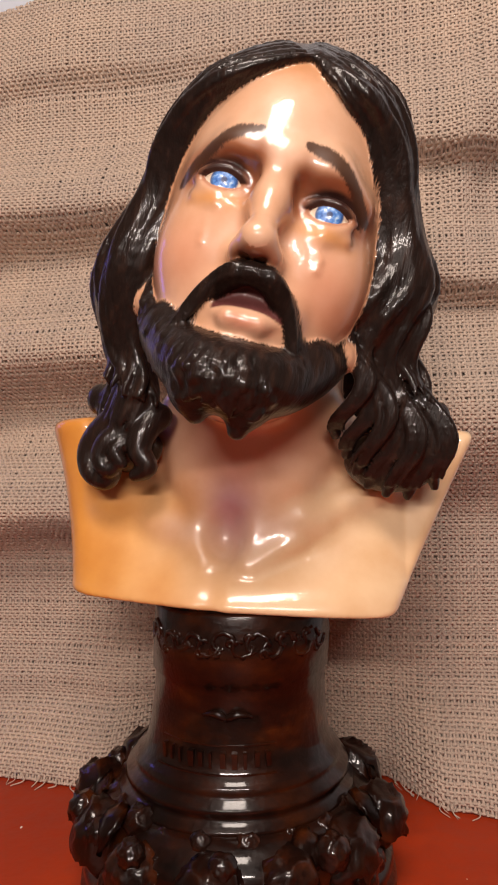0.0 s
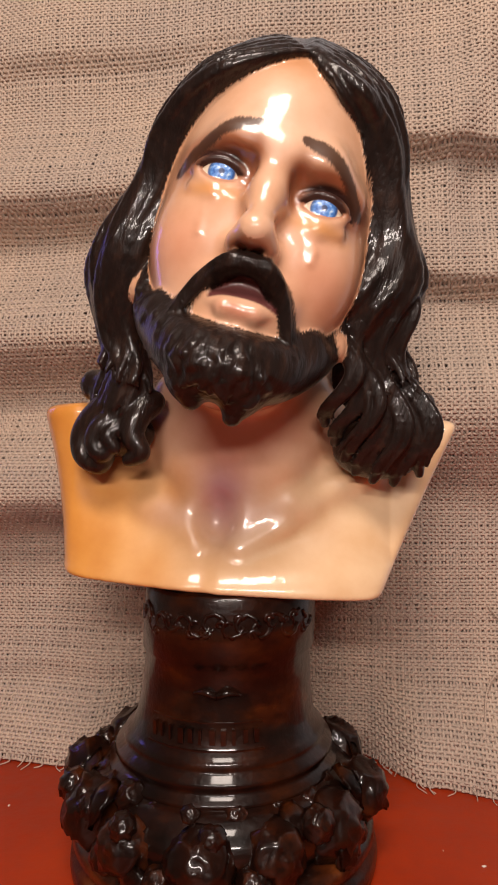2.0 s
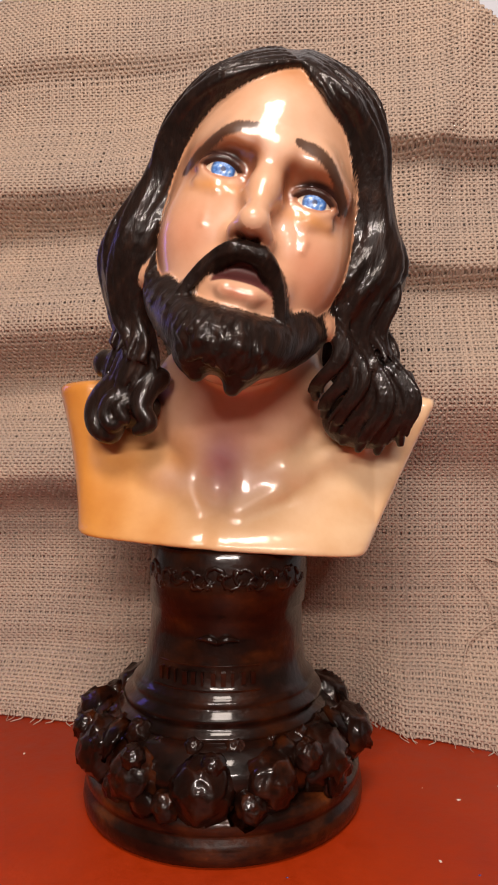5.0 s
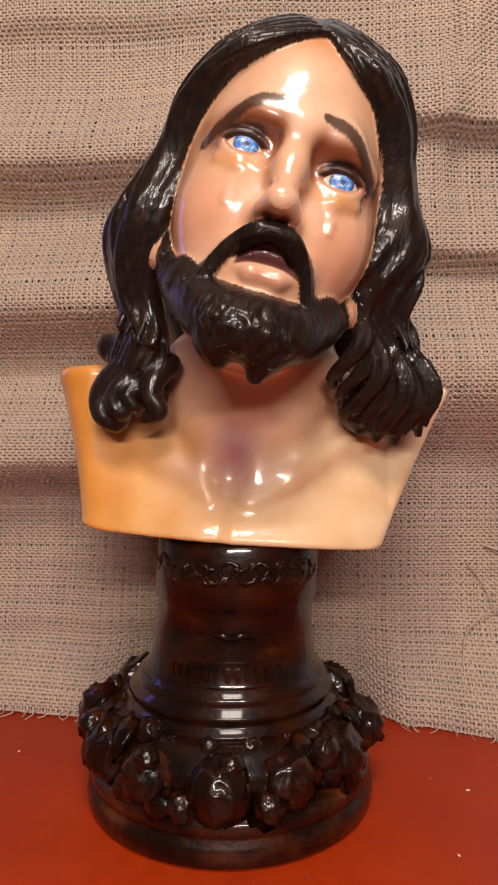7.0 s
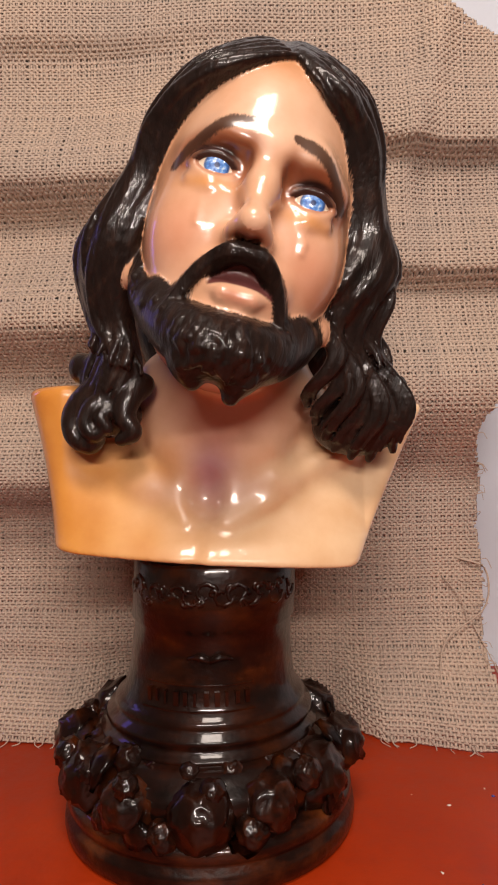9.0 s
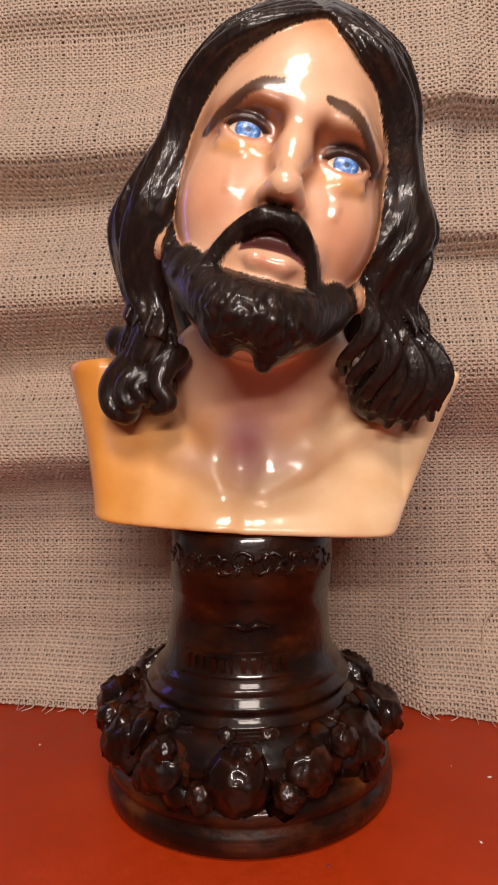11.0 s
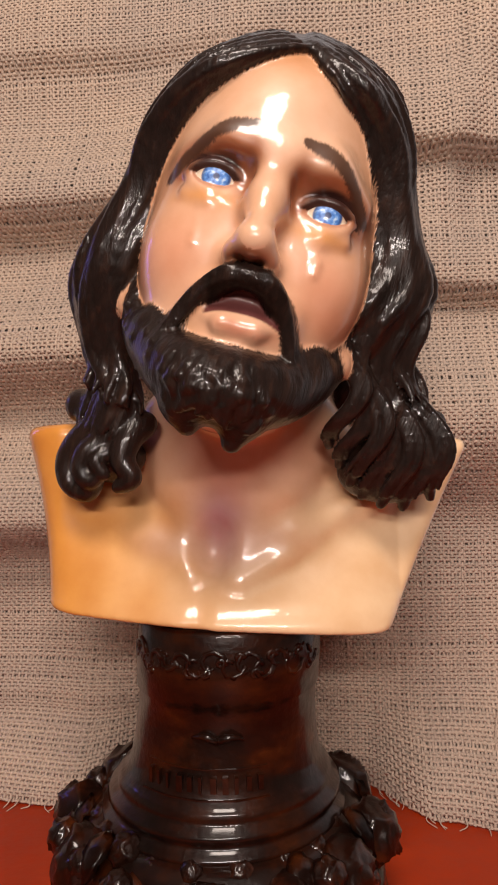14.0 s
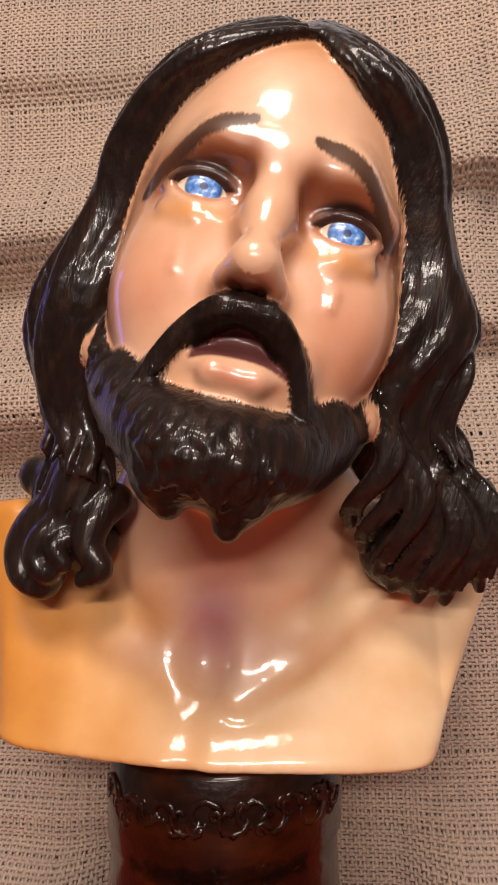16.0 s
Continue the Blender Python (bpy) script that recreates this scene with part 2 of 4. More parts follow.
def smin(a, b, k):
    if k <= 0:
        return np.minimum(a, b)
    h = np.clip(0.5 + 0.5 * (b - a) / k, 0, 1)
    return b * (1 - h) + a * h - k * h * (1 - h)


def window(lo, hi):
    i0 = [max(0, int((lo[i] - LO[i]) / STEP)) for i in range(3)]
    i1 = [min(SHAPE[i], int((hi[i] - LO[i]) / STEP) + 2) for i in range(3)]
    sl = tuple(slice(a, max(a, b)) for a, b in zip(i0, i1))
    return sl, [g.astype(np.float32) for g in np.meshgrid(*[AX[i][sl[i]] for i in range(3)], indexing="ij", sparse=True)]


def face_point(u, v, w):
    return np.array(FACE @ Vector((u, v, w)))


R3 = np.array([list(eu), list(ev), list(ew)])


def local(X, Y, Z):
    x, y, z = X - EYES.x, Y - EYES.y, Z - EYES.z
    return [R3[i, 0] * x + R3[i, 1] * y + R3[i, 2] * z for i in range(3)]


def blob(F, c, r, k=0.0, cut=False, face=True):
    """Adds (or cuts away) an ellipsoid; in the face's frame or the world's."""
    m = max(r) + 0.012 + 2 * k
    wc = face_point(*c) if face else np.array(c)
    sl, (X, Y, Z) = window(wc - m, wc + m)
    if face:
        u, v, w = local(X, Y, Z)
    else:
        u, v, w = X, Y, Z
    a, b, d = (u - c[0]) / r[0], (v - c[1]) / r[1], (w - c[2]) / r[2]
    k0 = np.sqrt(a * a + b * b + d * d)
    k1 = np.sqrt((a / r[0]) ** 2 + (b / r[1]) ** 2 + (d / r[2]) ** 2) + 1e-6
    D = np.where(k0 < 0.02, -min(r), k0 * (k0 - 1) / k1)
    F[sl] = -smin(-F[sl], D, k) if cut else smin(F[sl], D, k)


def rod(F, pts, radii, k=0.0, cut=False, face=True):
    """Adds a chain of round cones."""
    P = [face_point(*p) if face else np.array(p, float) for p in pts]
    for a, b, ra, rb in zip(P, P[1:], radii, radii[1:]):
        m = max(ra, rb) + 0.008 + 2 * k
        sl, (X, Y, Z) = window(np.minimum(a, b) - m, np.maximum(a, b) + m)
        if 0 in F[sl].shape:
            continue
        d = b - a
        L = float(d @ d) + 1e-12
        t = np.clip(((X - a[0]) * d[0] + (Y - a[1]) * d[1] + (Z - a[2]) * d[2]) / L, 0, 1)
        D = np.sqrt((X - a[0] - t * d[0]) ** 2 + (Y - a[1] - t * d[1]) ** 2 + (Z - a[2] - t * d[2]) ** 2) - (ra + (rb - ra) * t)
        F[sl] = -smin(-F[sl], D.astype(np.float32), k) if cut else smin(F[sl], D.astype(np.float32), k)


def curve(keys, n):
    """A smooth curve through the keys, n points."""
    keys = np.array(keys, float)
    k = np.vstack([2 * keys[0] - keys[1], keys, 2 * keys[-1] - keys[-2]])
    out = []
    for s in np.linspace(0, len(keys) - 1, n):
        i = min(int(s), len(keys) - 2)
        t = s - i
        a, b, c, d = k[i:i + 4]
        out.append(0.5 * (2 * b + (c - a) * t + (2 * a - 5 * b + 4 * c - d) * t * t + (3 * b - a - 3 * c + d) * t ** 3))
    return np.array(out)


def build_statue():
    rnd = random.Random(4)
    skin = field()
    # bust: a chest cut straight below, with sloping flanks
    X, Y, Z = np.meshgrid(*[a.astype(np.float32) for a in AX], indexing="ij", sparse=True)
    up = Z - 0.19
    flank = np.abs(X - 0.004 - 0.04 * up) - np.where(X > 0, 0.1055 + 0.46 * up, 0.1060 + 0.30 * up)
    q = (X - 0.006) / 0.107
    # rolled lip at the cut, then the slope up to the neck, flatter towards the flanks
    ua = np.clip(up, -0.02, 0.014)
    ub = np.clip(up - 0.014, 0, 0.085)
    lip = 0.35 * ua + 20.0 * ua * np.abs(ua)
    slope = 1.02 * ub - 5.8 * ub * ub
    qr, ql = np.clip(q, 0, 1.3), np.clip(-q, 0, 1.3)
    front = (-0.061 + 0.021 * qr + 0.018 * np.clip(qr, 0, 1) ** 5 + 0.010 * ql ** 2 + lip + slope * (1 - 0.45 * np.clip(q * q, 0, 1))) - Y
    back = Y - (0.044 + 0.12 * up)
    top = Z - (0.315 - 0.10 * np.abs(X) - np.where(X > 0, 0.022, 0.062) * X)
    bottom = (0.1900 - 0.070 * X) - Z
    D = np.where(X > 0.02, -smin(-flank, -front, 0.008), -smin(-flank, -front, 0.024))
    for o, k in ((back, 0.008), (top, 0.009), (bottom, 0.005)):
        D = -smin(-D, -o, k)
    skin[...] = D
    # neck and its cords, collar bones, pit of the throat
    rod(skin, [(0.032, 0.000, 0.37), (0.016, 0.010, 0.30), (0.006, 0.022, 0.25)], [0.050, 0.050, 0.054], 0.022, face=False)
    rod(skin, [(-0.034, -0.006, 0.320), (-0.020, -0.019, 0.270), (-0.003, -0.028, 0.229)], [0.003, 0.003, 0.003], 0.026, face=False)
    rod(skin, [(0.066, -0.004, 0.305), (0.040, -0.020, 0.266), (0.009, -0.028, 0.229)], [0.004, 0.004, 0.003], 0.024, face=False)
    rod(skin, [(-0.010, -0.031, 0.223), (-0.04, -0.022, 0.240), (-0.09, -0.004, 0.268)], [0.0045, 0.0045, 0.0045], 0.020, face=False)
    rod(skin, [(0.014, -0.031, 0.222), (0.050, -0.020, 0.240), (0.10, 0.000, 0.262)], [0.0045, 0.0045, 0.0045], 0.020, face=False)
    blob(skin, (0.002, -0.040, 0.234), (0.010, 0.012, 0.013), 0.014, True, face=False)
    rod(skin, [(-0.001, -0.054, 0.216), (-0.003, -0.068, 0.194)], [0.003, 0.003], 0.012, True, face=False)
    rod(skin, [(0.018, -0.040, 0.214), (0.045, -0.029, 0.228)], [0.004, 0.003], 0.010, face=False)
    # head
    head = field()
    blob(head, (-0.005, 0.036, -0.088), (0.071, 0.091, 0.1015), 0.0)
    blob(head, (-0.002, -0.018, -0.052), (0.065, 0.090, 0.057), 0.02)
    blob(head, (0, -0.082, -0.036), (0.044, 0.036, 0.040), 0.02)
    SOCKET = {-1: 0.0040, 1: -0.0012}
    for s in (-1, 1):
        e = SOCKET[s]
        rod(head, [(0.010 * s, 0.022, 0.0035), (0.026 * s, 0.022, -0.001), (0.044 * s, 0.013, -0.014)], [0.006, 0.0075, 0.006], 0.014)
        blob(head, (0.034 * s, -0.030, -0.026), (0.020, 0.022, 0.019), 0.024)
        blob(head, (0.030 * s, e + 0.001, 0.008), (0.019, 0.0105, 0.0115), 0.009, True)
        blob(head, (0.0125 * s, 0.002, 0.010), (0.006, 0.010, 0.007), 0.008, True)
    rod(head, [(0, 0.020, 0.003), (0, -0.006, 0.0105), (0.0005, -0.030, 0.0205)], [0.0068, 0.0070, 0.0072], 0.012)
    blob(head, (0.0007, -0.0320, 0.0215), (0.0080, 0.0070, 0.0076), 0.010)
    for s in (-1, 1):
        blob(head, (0.0098 * s, -0.0365, 0.0105), (0.0046, 0.0055, 0.0080), 0.009)
        blob(head, (0.0050 * s, -0.0415, 0.0165), (0.0028, 0.0028, 0.0042), 0.002, True)
    # mouth: parted lips, the corners drawn down
    blob(head, (0.003, -0.060, -0.004), (0.027, 0.020, 0.013), 0.010)
    rod(head, [(-0.0145, -0.0615, 0.007), (-0.004, -0.0570, 0.013), (0.013, -0.0565, 0.013), (0.0230, -0.0590, 0.006)], [0.0030, 0.0075, 0.0075, 0.0032], 0.003, True)
    rod(head, [(-0.015, -0.0670, 0.003), (-0.005, -0.0712, 0.0078), (0.011, -0.0708, 0.0074), (0.022, -0.0650, 0.002)], [0.0018, 0.0050, 0.0050, 0.0018], 0.004)
    blob(head, (0, -0.092, -0.004), (0.018, 0.014, 0.013), 0.012)
    # lids over the eyeballs
    eyes = field()
    for s in (-1, 1):
        c = (0.030 * s, SOCKET[s], -0.0110)
        blob(eyes, c, (0.0142, 0.0142, 0.0142))
        lid_up, lid_lo = [], []
        for i in range(13):
            a = -1.0 + i / 6
            e = 0.0158 * a
            h_up = 0.0066 * (1 - abs(a) ** 2.2)
            h_lo = -0.0074 * (1 - abs(a) ** 2.2)
            lid_up.append((c[0] + e, c[1] + h_up, c[2] + math.sqrt(max(0, 0.0152 ** 2 - (0.8 * e) ** 2 - h_up ** 2)) - 0.0004))
            lid_lo.append((c[0] + e, c[1] + h_lo, c[2] + math.sqrt(max(0, 0.0148 ** 2 - (0.8 * e) ** 2 - h_lo ** 2)) - 0.0008))
        rod(head, lid_up, [0.0007] + [0.0013] * 11 + [0.0007], 0.0034)
        rod(head, lid_lo, [0.0008] + [0.0013] * 11 + [0.0008], 0.003)
        # fill below the lower lid, and a tear that has run from it
        rod(head, [(c[0] - 0.012, c[1] - 0.0095, -0.004), (c[0], c[1] - 0.0125, -0.0015), (c[0] + 0.012, c[1] - 0.0095, -0.004)], [0.003, 0.004, 0.003], 0.006)
        rod(head, [(c[0] - 0.002, -0.018, 0.0002), (c[0] + 0.002 * s, -0.027, 0.0004), (c[0] + 0.002 * s, -0.033, 0.0006)], [0.0004, 0.0005, 0.0006], 0.004)
        # ears
        blob(head, (0.069 * s - 0.003, -0.030, -0.078), (0.008, 0.026, 0.016), 0.006)
        blob(head, (0.0645 * s - 0.003, -0.056, -0.052), (0.006, 0.011, 0.008), 0.004)
    # the lobe that shows between beard and locks
    blob(head, (0.080, -0.054, 0.340), (0.0065, 0.009, 0.0105), 0.003, face=False)
    skin = smin(skin, head, 0.012)
    bare = skin.copy()
    skin = np.minimum(skin, eyes)

    # hair: a cap open over the face, then long wavy locks
    hair = field()
    c, r = (-0.006, 0.039, -0.088), (0.0765, 0.0910, 0.1030)
    mid = face_point(*c)
    sl, (X, Y, Z) = window(mid - 0.125, mid + 0.125)
    u, v, w = local(X, Y, Z)
    cap = (np.sqrt(((u - c[0]) / r[0]) ** 2 + ((v - c[1]) / r[1]) ** 2 + ((w - c[2]) / r[2]) ** 2) - 1) * 0.085
    opening = ((np.abs((u + 0.006) / 0.064) ** 1.75 + np.abs((v + 0.010) / 0.094) ** 1.75) ** (1 / 1.75) - 1) * 0.06
    opening = np.maximum(opening, -(w + 0.075))
    hair[sl] = np.maximum(cap, -opening)

    def hug(line, t):
        """Lays the upper part of a lock on the skull."""
        p = (line - np.array(EYES)) @ R3.T
        k0 = np.sqrt((((p - np.array(c)) / np.array(r)) ** 2).sum(1))
        on = np.array(c) + (p - np.array(c)) * (1.0 / k0)[:, None]
        wgt = np.clip((0.50 - t) / 0.22, 0, 1)[:, None]
        return line * (1 - wgt) + wgt * (np.array(EYES) + on @ R3)

    blob(hair, (0.026, 0.036, 0.370), (0.084, 0.036, 0.090), 0.02, face=False)
    fp = face_point
    LI = [fp(-0.004, 0.081, -0.006), fp(-0.032, 0.066, 0.000), fp(-0.057, 0.050, -0.012), fp(-0.070, 0.030, -0.030), fp(-0.074, 0.000, -0.046), fp(-0.076, -0.040, -0.052), (-0.050, -0.038, 0.345), (-0.047, -0.042, 0.318), (-0.050, -0.047, 0.300)]
    LU = [(0.045, -0.030, 0.540), (0.003, -0.022, 0.523), (-0.022, -0.020, 0.487), (-0.037, -0.020, 0.456), (-0.060, -0.020, 0.426), (-0.075, -0.022, 0.396), (-0.077, -0.022, 0.362), (-0.072, -0.028, 0.338), (-0.078, -0.034, 0.308)]
    RI = [fp(0.000, 0.081, -0.006), fp(0.020, 0.068, -0.002), fp(0.043, 0.061, -0.016), fp(0.058, 0.040, -0.032), fp(0.066, 0.000, -0.046), (0.093, -0.042, 0.372), (0.088, -0.036, 0.345), (0.080, -0.032, 0.318), (0.080, -0.030, 0.298)]
    RU = [(0.068, -0.030, 0.535), (0.098, -0.022, 0.503), (0.115, -0.020, 0.458), (0.119, -0.020, 0.415), (0.124, -0.020, 0.375), (0.116, -0.022, 0.345), (0.115, -0.024, 0.322), (0.122, -0.024, 0.300), (0.126, -0.024, 0.282)]
    OLD = Matrix.Translation((0.045, -0.085, 0.4215)) @ Matrix(((0.954, 0.2627, 0.1451), (0.094, 0.1977, -0.9757), (-0.285, 0.9444, 0.1639))).to_4x4()
    follow = FACE @ OLD.inverted()

    def with_head(p, lo=0.31, hi=0.40):
        k = min(1, max(0, (p[2] - lo) / (hi - lo)))
        return tuple(Vector(p).lerp(follow @ Vector(p), k * k * (3 - 2 * k)))

    LI, RI = LI[:6] + [with_head(p) for p in LI[6:]], RI[:5] + [with_head(p) for p in RI[5:]]
    LU, RU = [with_head(p) for p in LU], [with_head(p) for p in RU]
    for inner, outer, side, count in ((LI, LU, -1, 9), (RI, RU, 1, 12)):
        a, b = curve(inner, 46), curve(outer, 46)
        for i in range(count):
            f = i / (count - 1)
            f = f + rnd.uniform(-0.03, 0.03)
            line = a * (1 - f) + b * f
            # the locks bow outwards between the two guides
            belly = 4 * f * (1 - f)
            line[:, 1] -= 0.012 * belly * np.linspace(1, 0.6, 46)
            t = np.linspace(0, 1, 46)
            line = hug(line, t)
            ph = rnd.uniform(-0.5, 0.5) + 1.2 * f
            amp = 0.0055 * np.clip((t - 0.35) * 3, 0, 1) * (1.55 if side > 0 else 0.75)
            line[:, 0] += amp * np.sin(2 * math.pi * 2.6 * t + ph)
            line[:, 1] += 0.6 * amp * np.cos(2 * math.pi * 2.6 * t + ph)
            rr = (0.0075 + 0.0035 * np.sin(math.pi * np.clip(t * 1.1, 0, 1))) * rnd.uniform(0.85, 1.1)
            rr = rr * np.clip((1.03 - t) * 4, 0.16, 1) * np.clip(0.25 + 1.9 * t, 0, 1)
            if side > 0:
                rr = rr * np.clip((0.84 - t) * 6, 0.15, 1)
            rod(hair, line, rr, 0.0022, face=False)
            for j in range(3):
                # finer strands laid over each lock
                off = np.array((rnd.uniform(-0.007, 0.007), -rr.max() * rnd.uniform(0.55, 0.8), rnd.uniform(-0.003, 0.003)))
                fine = line + off * np.clip(t * 6, 0.2, 1)[:, None]
                fine[:, 0] += 0.0018 * np.sin(2 * math.pi * 3.3 * t + rnd.uniform(0, 6))
                rod(hair, fine[:41], (rr * rnd.uniform(0.34, 0.48))[:41], 0.0006, face=False)
    # curled ends on the shoulders
    def curl(c, rad, turns, a0, tilt, r0, sgn=1):
        pts, rs = [], []
        for i in range(26):
            t = i / 25
            a = a0 + sgn * turns * 2 * math.pi * t
            q = rad * (1 - 0.62 * t)
            pts.append((c[0] + q * math.cos(a), c[1] - 0.006 * t + tilt * q * math.sin(a), c[2] + q * math.sin(a)))
            rs.append(r0 * (1 - 0.45 * t))
        rod(hair, pts, rs, 0.0018, face=False)
    def lock(keys, r0, r1, dy=0.010, k=0.0018, lead=1.0):
        pts = curve(keys, 24)
        pts[:, 1] += dy
        rod(hair, pts, np.interp(np.linspace(0, 1, 24), (0, 0.3, 1), (lead * r0, r0, r1)), k, face=False)

    lock([(-0.046, -0.045, 0.312), (-0.070, -0.048, 0.306), (-0.085, -0.047, 0.291), (-0.085, -0.049, 0.276), (-0.074, -0.052, 0.269), (-0.067, -0.054, 0.275)], 0.0085, 0.0050)
    lock([(-0.048, -0.051, 0.303), (-0.068, -0.056, 0.296), (-0.075, -0.058, 0.284), (-0.069, -0.059, 0.276), (-0.062, -0.059, 0.281)], 0.0062, 0.0040)
    lock([(-0.054, -0.054, 0.295), (-0.064, -0.060, 0.288), (-0.059, -0.061, 0.279)], 0.0050, 0.0030)
    lock([(-0.038, -0.048, 0.309), (-0.046, -0.054, 0.301), (-0.049, -0.058, 0.288), (-0.043, -0.059, 0.277), (-0.052, -0.058, 0.272)], 0.0080, 0.0040)
    blob(hair, (-0.064, -0.024, 0.289), (0.022, 0.018, 0.016), 0.004, face=False)
    blob(hair, (-0.083, -0.022, 0.322), (0.010, 0.012, 0.011), 0.006, face=False)
    blob(hair, (0.125, -0.020, 0.302), (0.010, 0.012, 0.013), 0.003, face=False)
    curl((0.126, -0.024, 0.303), 0.009, 1.0, 0.5, -0.35, 0.0060, -1)
    blob(hair, (0.106, -0.019, 0.278), (0.030, 0.017, 0.020), 0.006, face=False)
    for i, (xe, ze) in enumerate(((0.076, 0.288), (0.084, 0.276), (0.093, 0.265), (0.102, 0.257), (0.114, 0.252), (0.126, 0.250), (0.137, 0.256))):
        # wavy ribbons side by side, down to the shoulder
        f = i / 6
        t = np.linspace(0, 1, 34)
        wave = np.sin(2 * math.pi * (1.75 * t + 0.10 - 0.12 * f)) * np.clip(3 * t, 0, 1) * np.clip(4.5 * (1.05 - t), 0.3, 1)
        mid_x = 0.086 + 0.034 * f
        line = np.stack([(1 - t) ** 2 * (0.092 + 0.026 * f) + 2 * t * (1 - t) * mid_x + t * t * xe + 0.0082 * wave,
                         -0.045 - 0.012 * np.sin(math.pi * np.clip(t * 1.1, 0, 1)) * (1 - 0.6 * f) + 0.010 * f + 0.010 * t + 0.0030 * np.cos(2 * math.pi * (1.75 * t + 0.1)),
                         0.392 + (ze - 0.392) * t], 1)
        rr = np.interp(t, (0, 0.2, 0.7, 1), (0.0020, 0.0060, 0.0058, 0.0030))
        curl_in = np.clip((t - 0.78) / 0.22, 0, 1) ** 2
        line[:, 0] -= (0.002, 0.004, 0.007, 0.009, 0.010, 0.009, 0.004)[i] * curl_in
        line[:, 2] += 0.006 * curl_in
        line[:, 1] += 0.0028 if i % 2 else -0.0012
        rod(hair, line, rr, 0.0008, face=False)
        for o in (-0.0042, 0.0, 0.0042):
            fine = line + np.array((o + rnd.uniform(-0.0008, 0.0008), -0.0042, 0.0))
            rod(hair, fine[3:32], rr[3:32] * rnd.uniform(0.36, 0.46), 0.0006, face=False)
    # beard: along the jaw, forked at the chin, with moustache
    beard = field()
    jaw = curve([(-0.061, -0.040, -0.054), (-0.052, -0.070, -0.040), (-0.030, -0.090, -0.014), (-0.010, -0.099, -0.001), (0.013, -0.099, -0.001), (0.032, -0.091, -0.014), (0.049, -0.069, -0.040), (0.055, -0.040, -0.054)], 30)
    t = np.linspace(-1, 1, 30)
    rod(beard, jaw, 0.0185 - 0.0115 * np.abs(t) ** 1.4, 0.006)
    rod(beard, [(-0.013, -0.098, -0.003), (-0.013, -0.113, -0.001), (-0.009, -0.123, -0.003)], [0.014, 0.0115, 0.0050], 0.005)
    rod(beard, [(0.013, -0.098, -0.003), (0.016, -0.112, -0.001), (0.0145, -0.125, -0.003)], [0.014, 0.0115, 0.0055], 0.005)
    for s in (-1, 1):
        rod(beard, curve([(0.002 + 0.001 * s, -0.0470, 0.0135), (0.002 + 0.011 * s, -0.0490, 0.0105), (0.001 + 0.0215 * s, -0.0595, 0.001), (0.0290 * s, -0.0745, -0.008), (0.0335 * s, -0.088, -0.011)], 14), np.linspace(0.0051, 0.0060, 14), 0.004)
        blob(beard, (0.040 * s, -0.076, -0.023), (0.014, 0.015, 0.013), 0.008)
        for i in range(16):
            # strands of the moustache
            o = np.array((rnd.uniform(-0.001, 0.004) * s, rnd.uniform(-0.004, 0.004), rnd.uniform(0.0036, 0.0062)))
            k = curve([(0.002 + 0.002 * s, -0.0468, 0.0125), (0.002 + 0.011 * s, -0.0490, 0.0100), (0.001 + 0.0215 * s, -0.0595, 0.002), (0.0290 * s, -0.0745, -0.004), (0.0335 * s, -0.090, -0.007)], 14)
            i0 = rnd.randint(0, 6)
            rod(beard, k[i0:i0 + 8] + o, np.linspace(0.0016, 0.0012, len(k[i0:i0 + 8])), 0.0006)
    blob(beard, (0, -0.099, -0.030), (0.034, 0.012, 0.028), 0.006)
    for i in range(280):
        # small tufts
        f = rnd.uniform(0.08, 0.92)
        p = jaw[int(f * 29)]
        a = rnd.uniform(-0.5, 0.7)
        rad = 0.0185 - 0.0115 * abs(2 * f - 1) ** 1.4
        q = np.array((p[0] * (1 + 0.1 * math.cos(a)), p[1] - 0.8 * rad * math.sin(a) + 0.004, p[2] + 1.03 * rad * math.cos(a)))
        side = (p[0] / 0.06)
        ln = rnd.uniform(0.010, 0.018)
        bend = rnd.uniform(-0.0045, 0.0045)
        rod(beard, [q, q + np.array((-0.25 * side * ln + bend, -0.5 * ln, 0.002)), q + np.array((-0.4 * side * ln - bend, -ln, -0.003))], [0.0018, 0.0030, 0.0012], 0.0006)
    for cx, cy in ((-0.013, -0.108), (0.016, -0.108)):
        for i in range(24):
            # curled tufts round each fork of the beard
            a0, q = rnd.uniform(0, 6.28), rnd.uniform(0.002, 0.011)
            o = np.array((cx + q * math.cos(a0), cy + 1.1 * q * math.sin(a0), 0.0130 - 40 * q * q))
            rad, turn = rnd.uniform(0.0028, 0.0046), rnd.choice((-1, 1))
            b0 = rnd.uniform(0.6, 2.4)
            arc = [o + rad * np.array((math.cos(b0 + turn * 2.6 * k / 5), math.sin(b0 + turn * 2.6 * k / 5), -0.12 * k)) for k in range(6)]
            rod(beard, arc, np.linspace(0.0027, 0.0012, 6), 0.0004)
    hair = smin(hair, beard, 0.001)

    D = smin(skin, hair, 0.0016)
    # surface: one vertex in each cell that the surface crosses
    s = D < 0
    corners = [(i, j, k) for i in (0, 1) for j in (0, 1) for k in (0, 1)]
    n = [d - 1 for d in SHAPE]
    count = sum(s[i:i + n[0], j:j + n[1], k:k + n[2]].astype(np.int8) for i, j, k in corners)
    cells = np.argwhere((count > 0) & (count < 8))
    ids = np.full(n, -1, np.int32)
    ids[tuple(cells.T)] = np.arange(len(cells))
